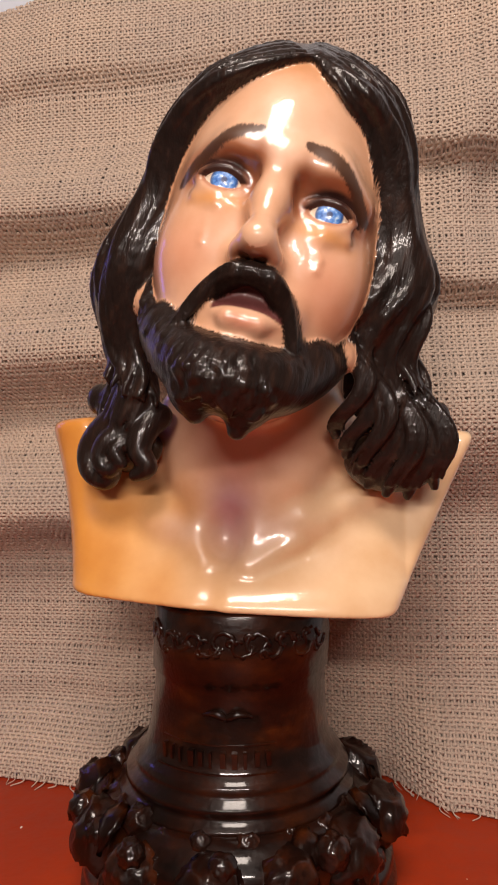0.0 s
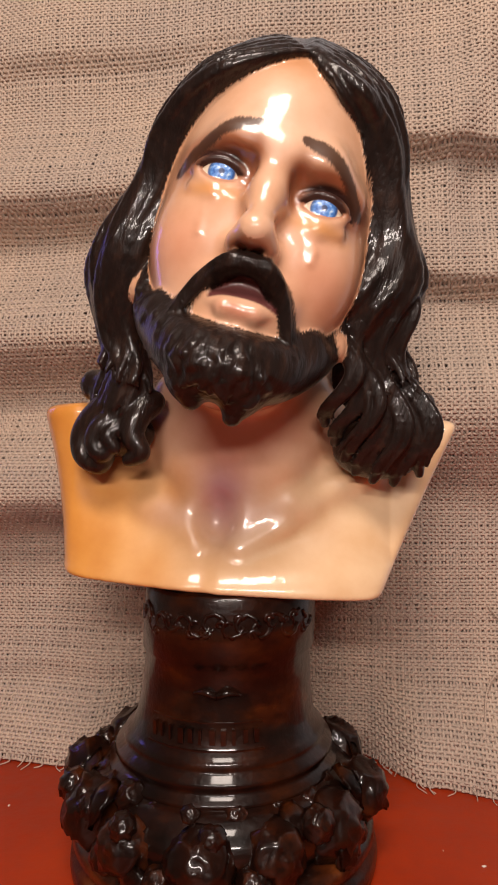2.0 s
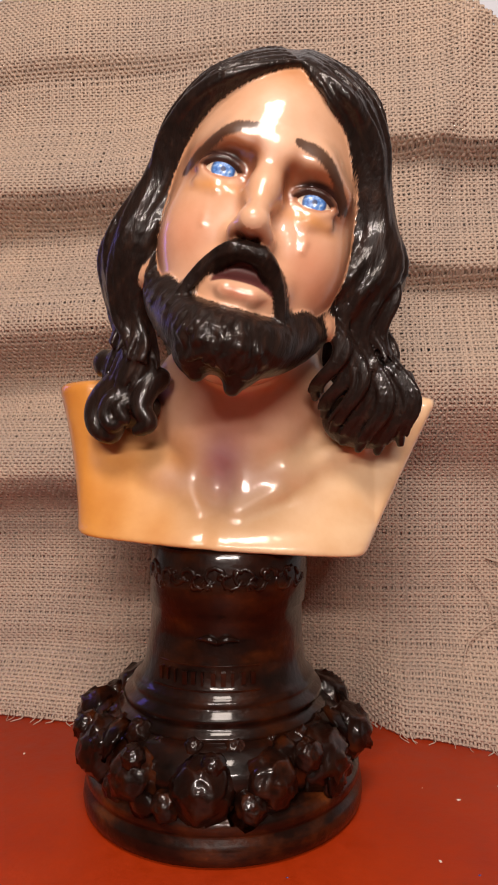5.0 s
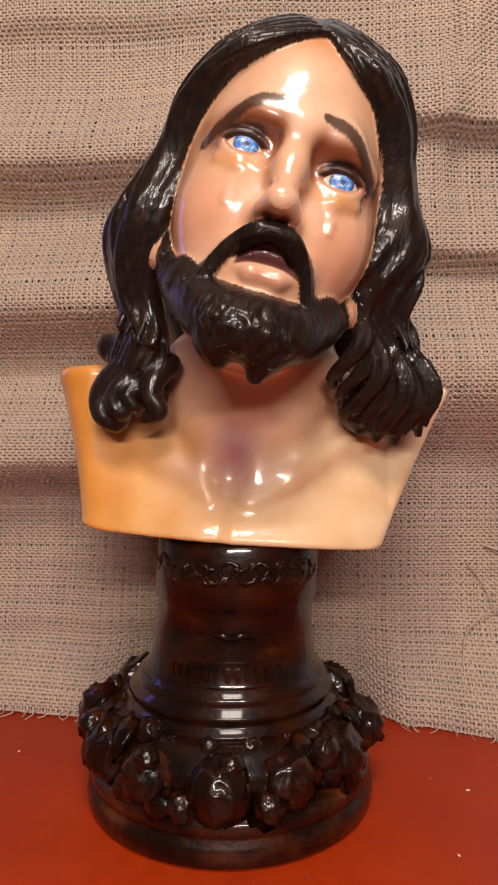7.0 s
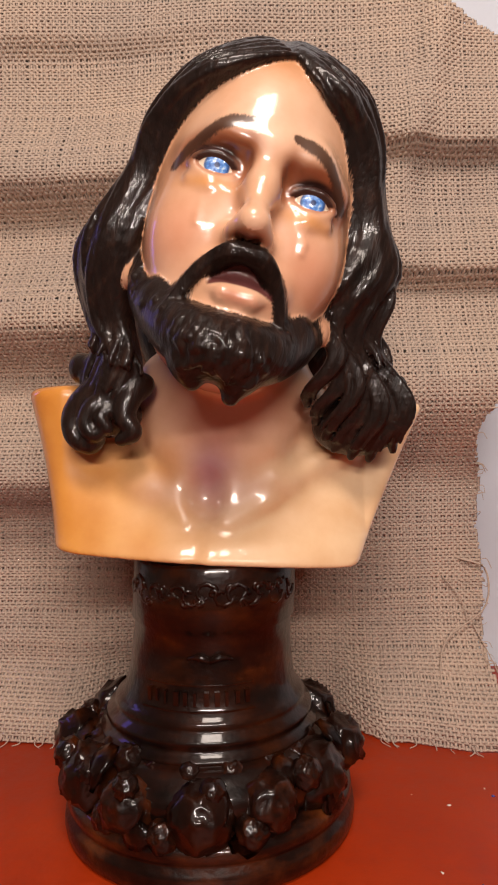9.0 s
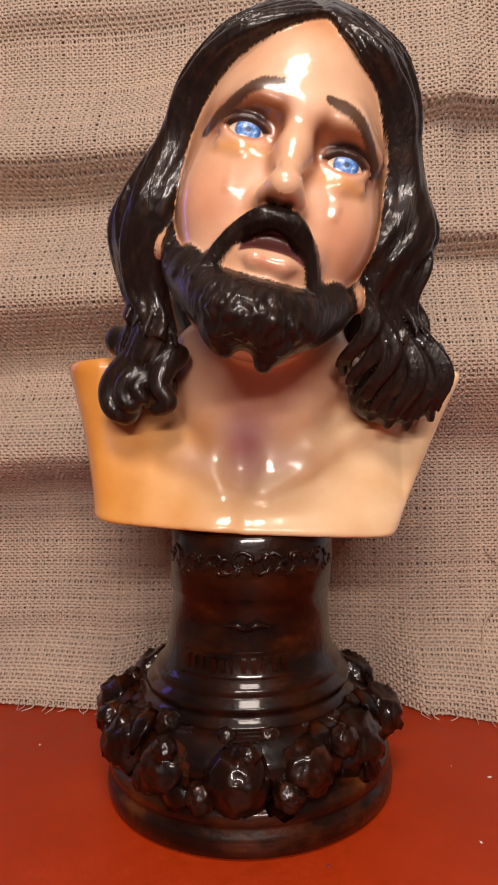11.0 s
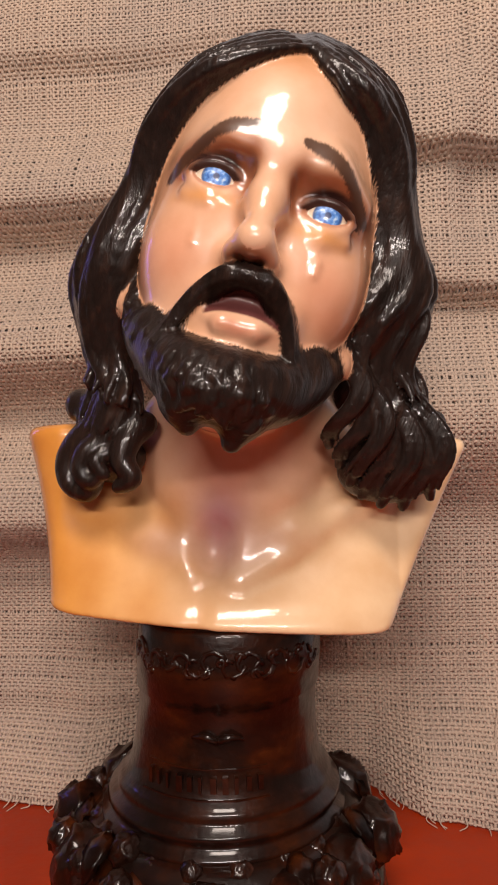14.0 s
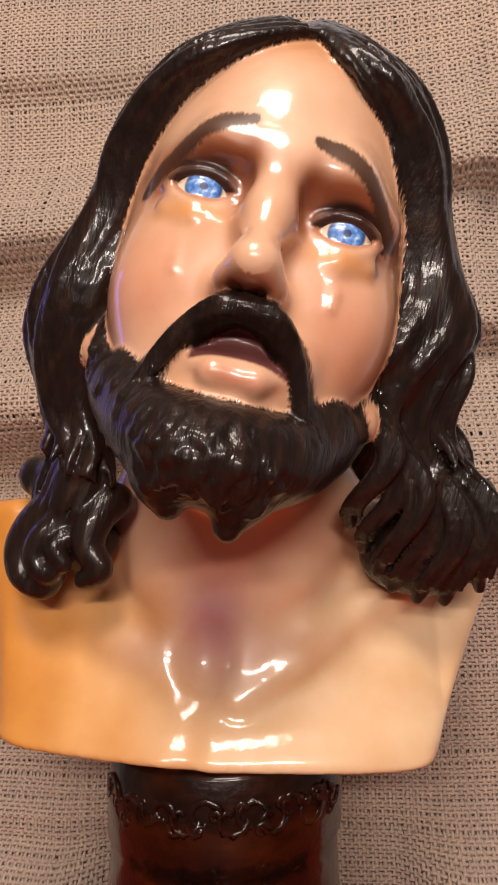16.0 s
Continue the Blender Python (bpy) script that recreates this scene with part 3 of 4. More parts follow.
    val = np.stack([D[cells[:, 0] + i, cells[:, 1] + j, cells[:, 2] + k] for i, j, k in corners], 1)
    pos, num = np.zeros((len(cells), 3)), np.zeros(len(cells))
    for a in range(8):
        for b in range(a + 1, 8):
            ca, cb = np.array(corners[a]), np.array(corners[b])
            if np.abs(ca - cb).sum() != 1:
                continue
            va, vb = val[:, a], val[:, b]
            x = (va < 0) != (vb < 0)
            f = np.where(x, va / np.where(x, va - vb, 1), 0)
            pos += np.where(x[:, None], ca + f[:, None] * (cb - ca), 0)
            num += x
    co = LO + STEP * (cells + pos / num[:, None])
    quads = []
    for ax in range(3):
        o = [0, 0, 0]
        o[ax] = 1
        a = s[:SHAPE[0] - o[0], :SHAPE[1] - o[1], :SHAPE[2] - o[2]]
        b = s[o[0]:, o[1]:, o[2]:]
        e = np.argwhere(a != b)
        p, q = [(1, 2), (2, 0), (0, 1)][ax]
        e = e[(e[:, p] > 0) & (e[:, q] > 0) & (e[:, p] < n[p]) & (e[:, q] < n[q])]
        inside = s[tuple(e.T)]
        ring = []
        for dp, dq in ((-1, -1), (0, -1), (0, 0), (-1, 0)):
            g = e.copy()
            g[:, p] += dp
            g[:, q] += dq
            ring.append(ids[tuple(g.T)])
        ring = np.stack(ring, 1)
        ring[~inside] = ring[~inside][:, ::-1]
        quads.append(ring)
    quads = np.concatenate(quads)
    quads = quads[(quads >= 0).all(1)]
    # ease the steps of the grid away
    for _ in range(2):
        acc, cnt = np.zeros_like(co), np.zeros(len(co))
        for i in range(4):
            a, b = quads[:, i], quads[:, (i + 1) % 4]
            for d in range(3):
                acc[:, d] += np.bincount(a, co[b, d], len(co)) + np.bincount(b, co[a, d], len(co))
            cnt += np.bincount(a, minlength=len(co)) + np.bincount(b, minlength=len(co))
        co = co + 0.5 * (acc / np.maximum(cnt, 1)[:, None] - co)

    def sample(F):
        g = (co - LO) / STEP
        i = np.clip(g.astype(int), 0, np.array(SHAPE) - 2)
        f = g - i
        out = 0
        for a, b, c in corners:
            wgt = np.abs(1 - a - f[:, 0]) * np.abs(1 - b - f[:, 1]) * np.abs(1 - c - f[:, 2])
            out = out + wgt * F[i[:, 0] + a, i[:, 1] + b, i[:, 2] + c]
        return out

    loc = (co - np.array(EYES)) @ R3.T
    u, v, w = loc.T
    x, y, z = co.T
    hairm = sample(skin) - sample(hair)
    eyem = np.where((np.abs(v) < 0.02) & (w > -0.02), sample(bare) - sample(eyes), -0.01)
    # colours of the skin, blended in place by place
    col = np.tile(np.array((0.80, 0.49, 0.325)), (len(co), 1))

    def brush(c, wgt):
        nonlocal col
        wgt = np.clip(wgt, 0, 1)[:, None]
        col = col * (1 - wgt) + np.array(c) * wgt

    def spot(a, b, c, ra, rb, rc):
        return np.exp(-(((u - a) / ra) ** 2 + ((v - b) / rb) ** 2 + ((w - c) / rc) ** 2))

    def spotw(a, b, c, ra, rb, rc):
        return np.exp(-(((x - a) / ra) ** 2 + ((y - b) / rb) ** 2 + ((z - c) / rc) ** 2))

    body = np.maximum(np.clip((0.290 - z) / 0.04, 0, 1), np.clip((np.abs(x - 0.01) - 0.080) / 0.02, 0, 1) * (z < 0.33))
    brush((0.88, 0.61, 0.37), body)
    # orange deepens towards the left flank
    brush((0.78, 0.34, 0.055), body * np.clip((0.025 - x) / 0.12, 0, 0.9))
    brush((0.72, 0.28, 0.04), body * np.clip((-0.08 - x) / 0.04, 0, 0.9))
    # rosier neck, violet pit of the throat, paler over the collar bones
    brush((0.70, 0.38, 0.27), 0.7 * spotw(0.012, -0.03, 0.285, 0.05, 0.06, 0.045))
    brush((0.36, 0.18, 0.28), 0.92 * spotw(0.008, -0.03, 0.247, 0.017, 0.03, 0.025))
    brush((0.80, 0.56, 0.46), 0.6 * (spotw(0.032, -0.03, 0.238, 0.018, 0.04, 0.010) + spotw(-0.024, -0.03, 0.238, 0.018, 0.04, 0.010)))
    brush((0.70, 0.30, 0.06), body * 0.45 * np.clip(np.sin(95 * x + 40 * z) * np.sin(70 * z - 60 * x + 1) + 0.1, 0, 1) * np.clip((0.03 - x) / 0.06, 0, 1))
    # browner at the top of the forehead
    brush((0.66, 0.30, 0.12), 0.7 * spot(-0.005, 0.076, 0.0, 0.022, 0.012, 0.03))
    for sd in (-1, 1):
        e = SOCKET[sd]
        brush((0.80, 0.32, 0.19), 0.55 * spot(0.040 * sd, -0.040, -0.01, 0.020, 0.022, 0.04))
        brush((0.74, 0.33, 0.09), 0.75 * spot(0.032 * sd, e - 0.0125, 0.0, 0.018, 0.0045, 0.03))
        # brown eye paint; shading of sockets and corners goes into the colour too
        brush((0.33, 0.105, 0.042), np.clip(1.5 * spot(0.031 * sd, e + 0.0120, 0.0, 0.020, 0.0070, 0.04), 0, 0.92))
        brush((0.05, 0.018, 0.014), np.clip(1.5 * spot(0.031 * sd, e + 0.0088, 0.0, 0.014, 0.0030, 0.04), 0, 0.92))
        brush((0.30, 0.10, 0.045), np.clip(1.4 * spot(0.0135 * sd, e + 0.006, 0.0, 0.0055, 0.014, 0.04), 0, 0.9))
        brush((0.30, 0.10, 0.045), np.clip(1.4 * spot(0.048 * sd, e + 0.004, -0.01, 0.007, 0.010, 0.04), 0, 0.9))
        # browner at the temples
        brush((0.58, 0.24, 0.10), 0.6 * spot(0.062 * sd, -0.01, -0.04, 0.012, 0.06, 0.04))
        # shading down the nose's sides, put into the skin colour
        brush((0.46, 0.18, 0.08), 0.5 * spot(0.012 * sd, -0.014, 0.006, 0.0035, 0.018, 0.02))
    # dark shading under the nose, likewise laid into the colour
    brush((0.32, 0.13, 0.065), np.clip(1.8 * spot(0, -0.0415, 0.010, 0.0135, 0.0055, 0.03), 0, 0.95) * (w < 0.0275))
    brush((0.62, 0.24, 0.15), 0.9 * spot(0.003, -0.0728, 0.008, 0.014, 0.0042, 0.02))
    inside = np.clip((0.0210 - np.abs(u - 0.004)) * 500, 0, 1) * np.clip((0.0092 - np.abs(v + 0.0558 + 9 * (u - 0.004) ** 2)) * 900, 0, 1) * (w > -0.03)
    brush((0.10, 0.026, 0.030), 0.97 * inside)
    near = (np.abs(np.abs(u) - 0.030) < 0.022) & (np.abs(v) < 0.014) & (w > -0.02)
    ve = v - np.where(u < 0, SOCKET[-1], SOCKET[1])
    lash = np.where(near & (ve > 0.0005), np.clip(2.3 + eyem / 0.0026, 0, 0.97), 0)
    brush((0.035, 0.014, 0.012), lash)
    matte = np.maximum(inside, 0.8 * lash * (eyem < 0))
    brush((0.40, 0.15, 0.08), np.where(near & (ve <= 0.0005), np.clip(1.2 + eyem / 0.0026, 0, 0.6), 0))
    # raised towards the middle, in sorrow
    BROW = {-1: [(-0.0155, 0.0305, 0), (-0.0300, 0.0262, 0), (-0.0436, 0.0165, 0), (-0.0544, 0.0035, 0)], 1: [(0.0125, 0.0275, 0), (0.0255, 0.0248, 0), (0.0385, 0.0175, 0), (0.0490, 0.0050, 0)]}
    # deeper orange on the bust close to the hair
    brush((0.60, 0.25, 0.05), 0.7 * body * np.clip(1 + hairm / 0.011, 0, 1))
    brow = np.zeros(len(co))
    for sd in (-1, 1):
        line = curve(BROW[sd], 40)
        dist = np.min([np.hypot(u - p[0], v - p[1]) / (0.0030 + 0.0021 * min(1, i / 9) - 0.0018 * i / 39) for i, p in enumerate(line)], 0)
        brow = np.maximum(brow, 1.5 - dist)
    brow = np.where(w > -0.05, np.clip(brow, 0, 1), 0)
    sd = np.sign(u)
    gaze = np.array((0.06, -0.03, 0.98))
    gaze /= np.linalg.norm(gaze)
    ga = np.cross((0, 1, 0), gaze)
    ga /= np.linalg.norm(ga)
    gb = np.cross(gaze, ga)
    rel = loc - np.stack([0.030 * sd, np.where(sd < 0, SOCKET[-1], SOCKET[1]), np.full(len(co), -0.0110)], 1)
    iris = np.stack([rel @ ga / 0.0074, rel @ gb / 0.0074, np.zeros(len(co))], 1)

    me = bpy.data.meshes.new("bust_statue")
    me.vertices.add(len(co))
    me.vertices.foreach_set("co", loc.astype(np.float32).ravel())
    me.loops.add(len(quads) * 4)
    me.loops.foreach_set("vertex_index", quads.astype(np.int32).ravel())
    me.polygons.add(len(quads))
    me.polygons.foreach_set("loop_start", np.arange(0, len(quads) * 4, 4, dtype=np.int32))
    me.polygons.foreach_set("use_smooth", np.ones(len(quads), bool))
    me.update(calc_edges=True)
    for name, values in (("hair", hairm), ("eye", eyem), ("brow", brow), ("matte", matte)):
        me.attributes.new(name, "FLOAT", "POINT").data.foreach_set("value", values.astype(np.float32))
    me.attributes.new("iris", "FLOAT_VECTOR", "POINT").data.foreach_set("vector", iris.astype(np.float32).ravel())
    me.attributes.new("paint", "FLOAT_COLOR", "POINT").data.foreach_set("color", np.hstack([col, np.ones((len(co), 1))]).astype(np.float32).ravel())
    me.materials.append(STATUE)
    ob = new("bust_statue", me)
    ob.matrix_world = FACE
    return tagged(ob, "glossy painted plaster bust of a long-haired bearded man gazing up", "statue")


build_statue()


# ---- pedestal ----
LEAN = 0.055
pedestal = thing("pedestal", "dark varnished carved wooden pedestal with a garland of roses", "pedestal")
part("plinth", lathe(bmesh.new(), [(0, 0), (0.100, 0), (0.1035, 0.002), (0.1045, 0.008), (0.1035, 0.015), (0.1005, 0.0175), (0.1005, 0.0195), (0.1025, 0.022), (0.1020, 0.027), (0.098, 0.031), (0.086, 0.034), (0, 0.036)], 96, 0.0, -0.001), WOOD_WORN, pedestal, "worn brown turned plinth with a groove")
part("core", lathe(bmesh.new(), [(0, 0.033), (0.090, 0.033), (0.0950, 0.040), (0.0960, 0.047), (0.0935, 0.055), (0.086, 0.063), (0.078, 0.068), (0, 0.070)], 72, 0.0, -0.001), WOOD, pedestal)
part("column", lathe(bmesh.new(), [(0, 0.064), (0.0721, 0.064), (0.0778, 0.067), (0.0778, 0.0705), (0.0731, 0.073), (0.0716, 0.0755), (0.0747, 0.0785), (0.0736, 0.0815), (0.0690, 0.084), (0.0680, 0.0865), (0.0685, 0.0890), (0.0656, 0.0915), (0.0624, 0.0955), (0.0603, 0.102), (0.0586, 0.112), (0.0571, 0.128), (0.0564, 0.144), (0.0586, 0.146), (0.0591, 0.168), (0.0585, 0.171), (0.0585, 0.1865), (0.0570, 0.1885), (0, 0.1890)], 96, LEAN, -0.005), WOOD, pedestal, "dark turned column with rings")
part("capital", lathe(bmesh.new(), [(0, 0.1885), (0.0555, 0.1885), (0.0545, 0.1900), (0.0535, 0.1960), (0, 0.1965)], 72, LEAN, -0.005), WOOD_WORN, pedestal, "reddish brown turned neck under the bust")


def arc_bar(a0, a1, r, z0, z1, depth, name, wood):
    """A raised bar that follows the round column."""
    bm = bmesh.new()
    n = 4
    grid = []
    cx = -0.005 + LEAN * (z0 + z1) / 2
    for i in range(n + 1):
        a = math.radians(a0 + (a1 - a0) * i / n)
        row = []
        for rr, z in ((r - 0.002, z0), (r + depth, z0 + 0.0006), (r + depth, z1 - 0.0006), (r - 0.002, z1)):
            row.append(bm.verts.new((cx + rr * math.sin(a), -rr * math.cos(a), z)))
        grid.append(row)
    for a, b in zip(grid, grid[1:]):
        for k in range(3):
            bm.faces.new((a[k], b[k], b[k + 1], a[k + 1]))
    bm.faces.new(grid[0])
    bm.faces.new(grid[-1][::-1])
    return part(name, bm, wood, pedestal, flat=True)


rn = random.Random(9)
arc_bar(-40, 33, 0.0590, 0.1105, 0.1125, 0.0010, "moulding", WOOD)
arc_bar(-40, 33, 0.0624, 0.0945, 0.0965, 0.0012, "moulding", WOOD)
for i in range(11):
    # worn raised letters, not legible
    a = -37 + 6.4 * i
    arc_bar(a, a + rn.uniform(1.4, 3.8), 0.0606, 0.0985 + rn.uniform(-0.0005, 0.001), 0.1085, 0.0016, "letter_bar", WOOD)
def carved_scroll(deg, z, size, turn):
    """A shallow scroll cut in relief on the band below the capital."""
    keys, cx = [], -0.005 + LEAN * z
    for k in range(9):
        t = k / 8
        q = size * (1 - 0.75 * t)
        a = radians(deg) + q * math.cos(turn * 5.5 * t) / 0.059
        keys.append((cx + 0.0582 * math.sin(a), -0.0582 * math.cos(a), z + q * math.sin(turn * 5.5 * t)))
    bm = bmesh.new()
    tube(bm, keys, [0.0021 - 0.0009 * k / 8 for k in range(9)], 5)
    return part("carved_scroll", bm, WOOD, pedestal)


for i in range(15):
    carved_scroll(-68 + 9.7 * i + rn.uniform(-1, 1), 0.1700 + rn.uniform(-0.002, 0.002), rn.uniform(0.0070, 0.0095), 1 if i % 2 else -1)
    carved_scroll(-63 + 9.7 * i + rn.uniform(-1, 1), 0.1700 + rn.uniform(-0.006, 0.006), rn.uniform(0.0030, 0.0044), rn.choice((-1, 1)))
for s in (-1, 1):
    bm = bmesh.new()
    tube(bm, curve([(0.006, -0.0575, 0.1270), (0.006 + 0.007 * s, -0.0585, 0.1300), (0.006 + 0.015 * s, -0.0560, 0.1285)], 8).tolist(), [0.0022, 0.0024, 0.0026, 0.0024, 0.0020, 0.0016, 0.0012, 0.0008])
    part("carved_wing", bm, WOOD, pedestal)


def rose_mesh(seed, r):
    """A carved rose: overlapping petals round a spiral heart, all one surface."""
    rr = random.Random(seed)
    petals = []
    for layer, (n, e, size, h) in enumerate(((5, 1.45, 0.80, 0.80), (5, 0.95, 0.70, 0.90), (3, 0.48, 0.52, 0.97))):
        for i in range(n):
            a = 2 * math.pi * (i + 0.5 * layer + rr.uniform(-0.15, 0.15)) / n
            petals.append((Vector((math.sin(e) * math.cos(a), math.sin(e) * math.sin(a), math.cos(e))), size * rr.uniform(0.9, 1.1), h + rr.uniform(-0.03, 0.03)))
    bm = bmesh.new()
    bmesh.ops.create_uvsphere(bm, u_segments=36, v_segments=24, radius=1)
    for v in bm.verts:
        d = v.co.normalized()
        h = 0.74
        for c, size, ph in petals:
            g = d.angle(c)
            if g < size:
                lip = 0.18 * (g / size) ** 3
                h = max(h, ph + lip - 0.10 - 0.34 * max(0, (g / size - 0.84) / 0.16))
        th = math.atan2(d.y, d.x)
        pol = math.acos(max(-1, min(1, d.z)))
        h += 0.03 * math.sin(5 * th + 3 * pol + seed) * math.sin(4 * pol)
        if pol < 0.45:
            h = 0.90 + 0.05 * math.sin(th + 14 * pol)
        v.co = d * (h * r)
        v.co.z *= 0.92
    me = bpy.data.meshes.new("rose")
    bm.to_mesh(me)
    bm.free()
    me.polygons.foreach_set("use_smooth", [True] * len(me.polygons))
    me.materials.append(WOOD_WORN if seed % 2 == 0 else WOOD)
    return me


def leaf_mesh():
    bm = bmesh.new()
    rows = []
    for p in range(9):
        t = p / 8
        half = 0.010 * math.sin(math.pi * min(1, 0.08 + 0.92 * t) ** 0.8) + 0.0004
        rows.append([bm.verts.new((half * s, 0.030 * t - 0.015, 0.005 * math.sin(math.pi * t) - 0.003 * abs(s) + 0.0007 * math.cos(18 * t + 3 * abs(s)))) for s in (-1, -0.5, 0, 0.5, 1)])
    for a, b in zip(rows, rows[1:]):
        for k in range(4):
            bm.faces.new((a[k], a[k + 1], b[k + 1], b[k]))
    bmesh.ops.solidify(bm, geom=bm.faces[:], thickness=0.0025)
    bmesh.ops.recalc_face_normals(bm, faces=bm.faces)
    me = bpy.data.meshes.new("leaf")
    bm.to_mesh(me)
    bm.free()
    me.polygons.foreach_set("use_smooth", [True] * len(me.polygons))
    me.materials.append(WOOD_WORN)
    return me


ROSES = [rose_mesh(i, 0.0225) for i in range(4)]
LEAF = leaf_mesh()


def on_ring(me, name, deg, r, z, lift, spin, scale):
    """Places a carved piece on the garland, facing outwards and up."""
    ob = new(name, me)
    a = radians(deg)
    out = Vector((math.sin(a), -math.cos(a), 0))
    d = (out * math.cos(radians(lift)) + Vector((0, 0, math.sin(radians(lift))))).normalized()
    q = d.to_track_quat("Z", "Y").to_matrix().to_4x4()
    ob.matrix_world = Matrix.Translation(out * (r + 0.003) + Vector((-0.002, 0, z))) @ q @ pose(0, 0, 0, 0, 0, spin) @ Matrix.Scale(scale, 4)
    ob.parent = pedestal
    return ob


for i, (deg, r, z, sc) in enumerate(((-88, 0.088, 0.052, 0.98), (-55, 0.082, 0.046, 1.12), (-27, 0.085, 0.044, 0.92), (3, 0.086, 0.043, 1.0), (30, 0.084, 0.045, 0.92), (58, 0.082, 0.046, 1.08), (86, 0.088, 0.050, 0.98), (118, 0.078, 0.054, 1.1), (150, 0.080, 0.050, 1.0), (180, 0.082, 0.048, 1.0), (210, 0.080, 0.050, 1.0), (242, 0.078, 0.056, 1.1))):
    on_ring(ROSES[i % 4], "rose", deg, r + 0.002, z + 0.001, 14 + rn.uniform(-8, 10), rn.uniform(0, 360), 1.08 * sc)
for i in range(13):
    deg = -108 + 18 * i + rn.uniform(-3, 3)
    on_ring(ROSES[(i + 1) % 4], "rosebud", deg, 0.073 + rn.uniform(-0.003, 0.003), 0.062 + rn.uniform(-0.003, 0.004), 42, rn.uniform(0, 360), rn.uniform(0.36, 0.58))
for i in range(13):
    deg = -116 + 19 * i + rn.uniform(-3, 3)
    low = i % 2
    on_ring(LEAF, "leaf", deg, (0.098 if low else 0.090) + rn.uniform(-0.003, 0.003), (0.036 if low else 0.058) + rn.uniform(-0.004, 0.006), 10 if low else 38, rn.uniform(60, 300), rn.uniform(0.8, 1.0) if low else rn.uniform(0.9, 1.2))
for i in range(18):
    deg = -116 + 13.5 * i + rn.uniform(-4, 4)
    on_ring(ROSES[(i + 2) % 4], "rosebud", deg, 0.094 + rn.uniform(-0.003, 0.003), rn.choice((0.036, 0.058)) + rn.uniform(-0.003, 0.003), 20, rn.uniform(0, 360), rn.uniform(0.40, 0.62))


# ---- burlap ----
def ridge(z, top, low, depth):
    """One drooping pleat: swells out down to top, tucks back in to the crease at low."""
    gap = top - low
    return depth * np.where(z > top, np.exp(-((z - top) / 0.055) ** 2), np.where(z > low, 0.5 + 0.5 * np.cos(np.pi * (top - z) / gap), 0))


def smoothstep(a, b, x):
    t = np.clip((x - a) / (b - a), 0, 1)
    return t * t * (3 - 2 * t)


def drape(x, z):
    """How far the burlap stands out from its back plane."""
    e = smoothstep(-0.16, 0.16, x)
    wob = 0.006 * np.sin(9 * x + 1.0) + 0.004 * np.sin(23 * x)
    d = ridge(z, 0.376 + 0.05 * e + wob, 0.325 + 0.078 * e + wob, 0.058 - 0.028 * e)
    d += ridge(z, 0.236 + 0.075 * e + wob, 0.186 + 0.033 * e + wob, 0.062 - 0.006 * e)
    d += ridge(z, 0.512 + 0.03 * e + wob, 0.474 + 0.05 * e + wob, 0.050 - 0.024 * e)
    d += ridge(z, 0.655 + wob, 0.632 + wob, 0.012 * (1 - e))
    d += ridge(z, 0.082 + wob, 0.055 + wob, 0.012 * (1 - e))
    d += (0.012 + 0.058 * smoothstep(0.09, 0.15, np.abs(x)) + 0.014 * smoothstep(0.15, 0.22, x)) * np.exp(-(z / 0.06) ** 2)
    d += 0.006 * np.sin(7 * x + 11 * z) * np.sin(13 * z - 4 * x) + 0.003 * np.sin(31 * x - 17 * z)
    d += 0.010 * np.exp(-((x - 0.17 - 0.25 * (z - 0.5)) / 0.016) ** 2) * smoothstep(0.42, 0.55, z)
    return d


BACK = 0.166
PITCH = 0.0029
X0, X1, TOP = -0.34, 0.262, 0.752


def edge_right(z):
    return 0.243 - 0.010 * np.exp(-((z - 0.262) / 0.03) ** 2) + 0.03 * smoothstep(0.27, 0.36, z) - 0.02 * np.exp(-((z - 0.455) / 0.014) ** 2) + 0.05 * smoothstep(0.46, 0.55, z) + 0.003 * np.sin(60 * z)


def top_edge(x):
    return 0.748 - 0.13 * np.clip(x + 0.10, 0, 0.23) - 0.56 * np.clip(x - 0.120, 0, 1) - 0.2 * np.clip(-0.13 - x, 0, 1)


def cloth_point(x, z, off):
    """Points on the drape, moved by off along its normal."""
    e = 0.0015
    d = drape(x, z)
    dx = (drape(x + e, z) - drape(x - e, z)) / (2 * e)
    dz = (drape(x, z + e) - drape(x, z - e)) / (2 * e)
    nn = 1 / np.sqrt(1 + dx * dx + dz * dz)
    return np.stack([x - off * dx * nn, BACK - d - off * nn, z - off * dz * nn], -1)


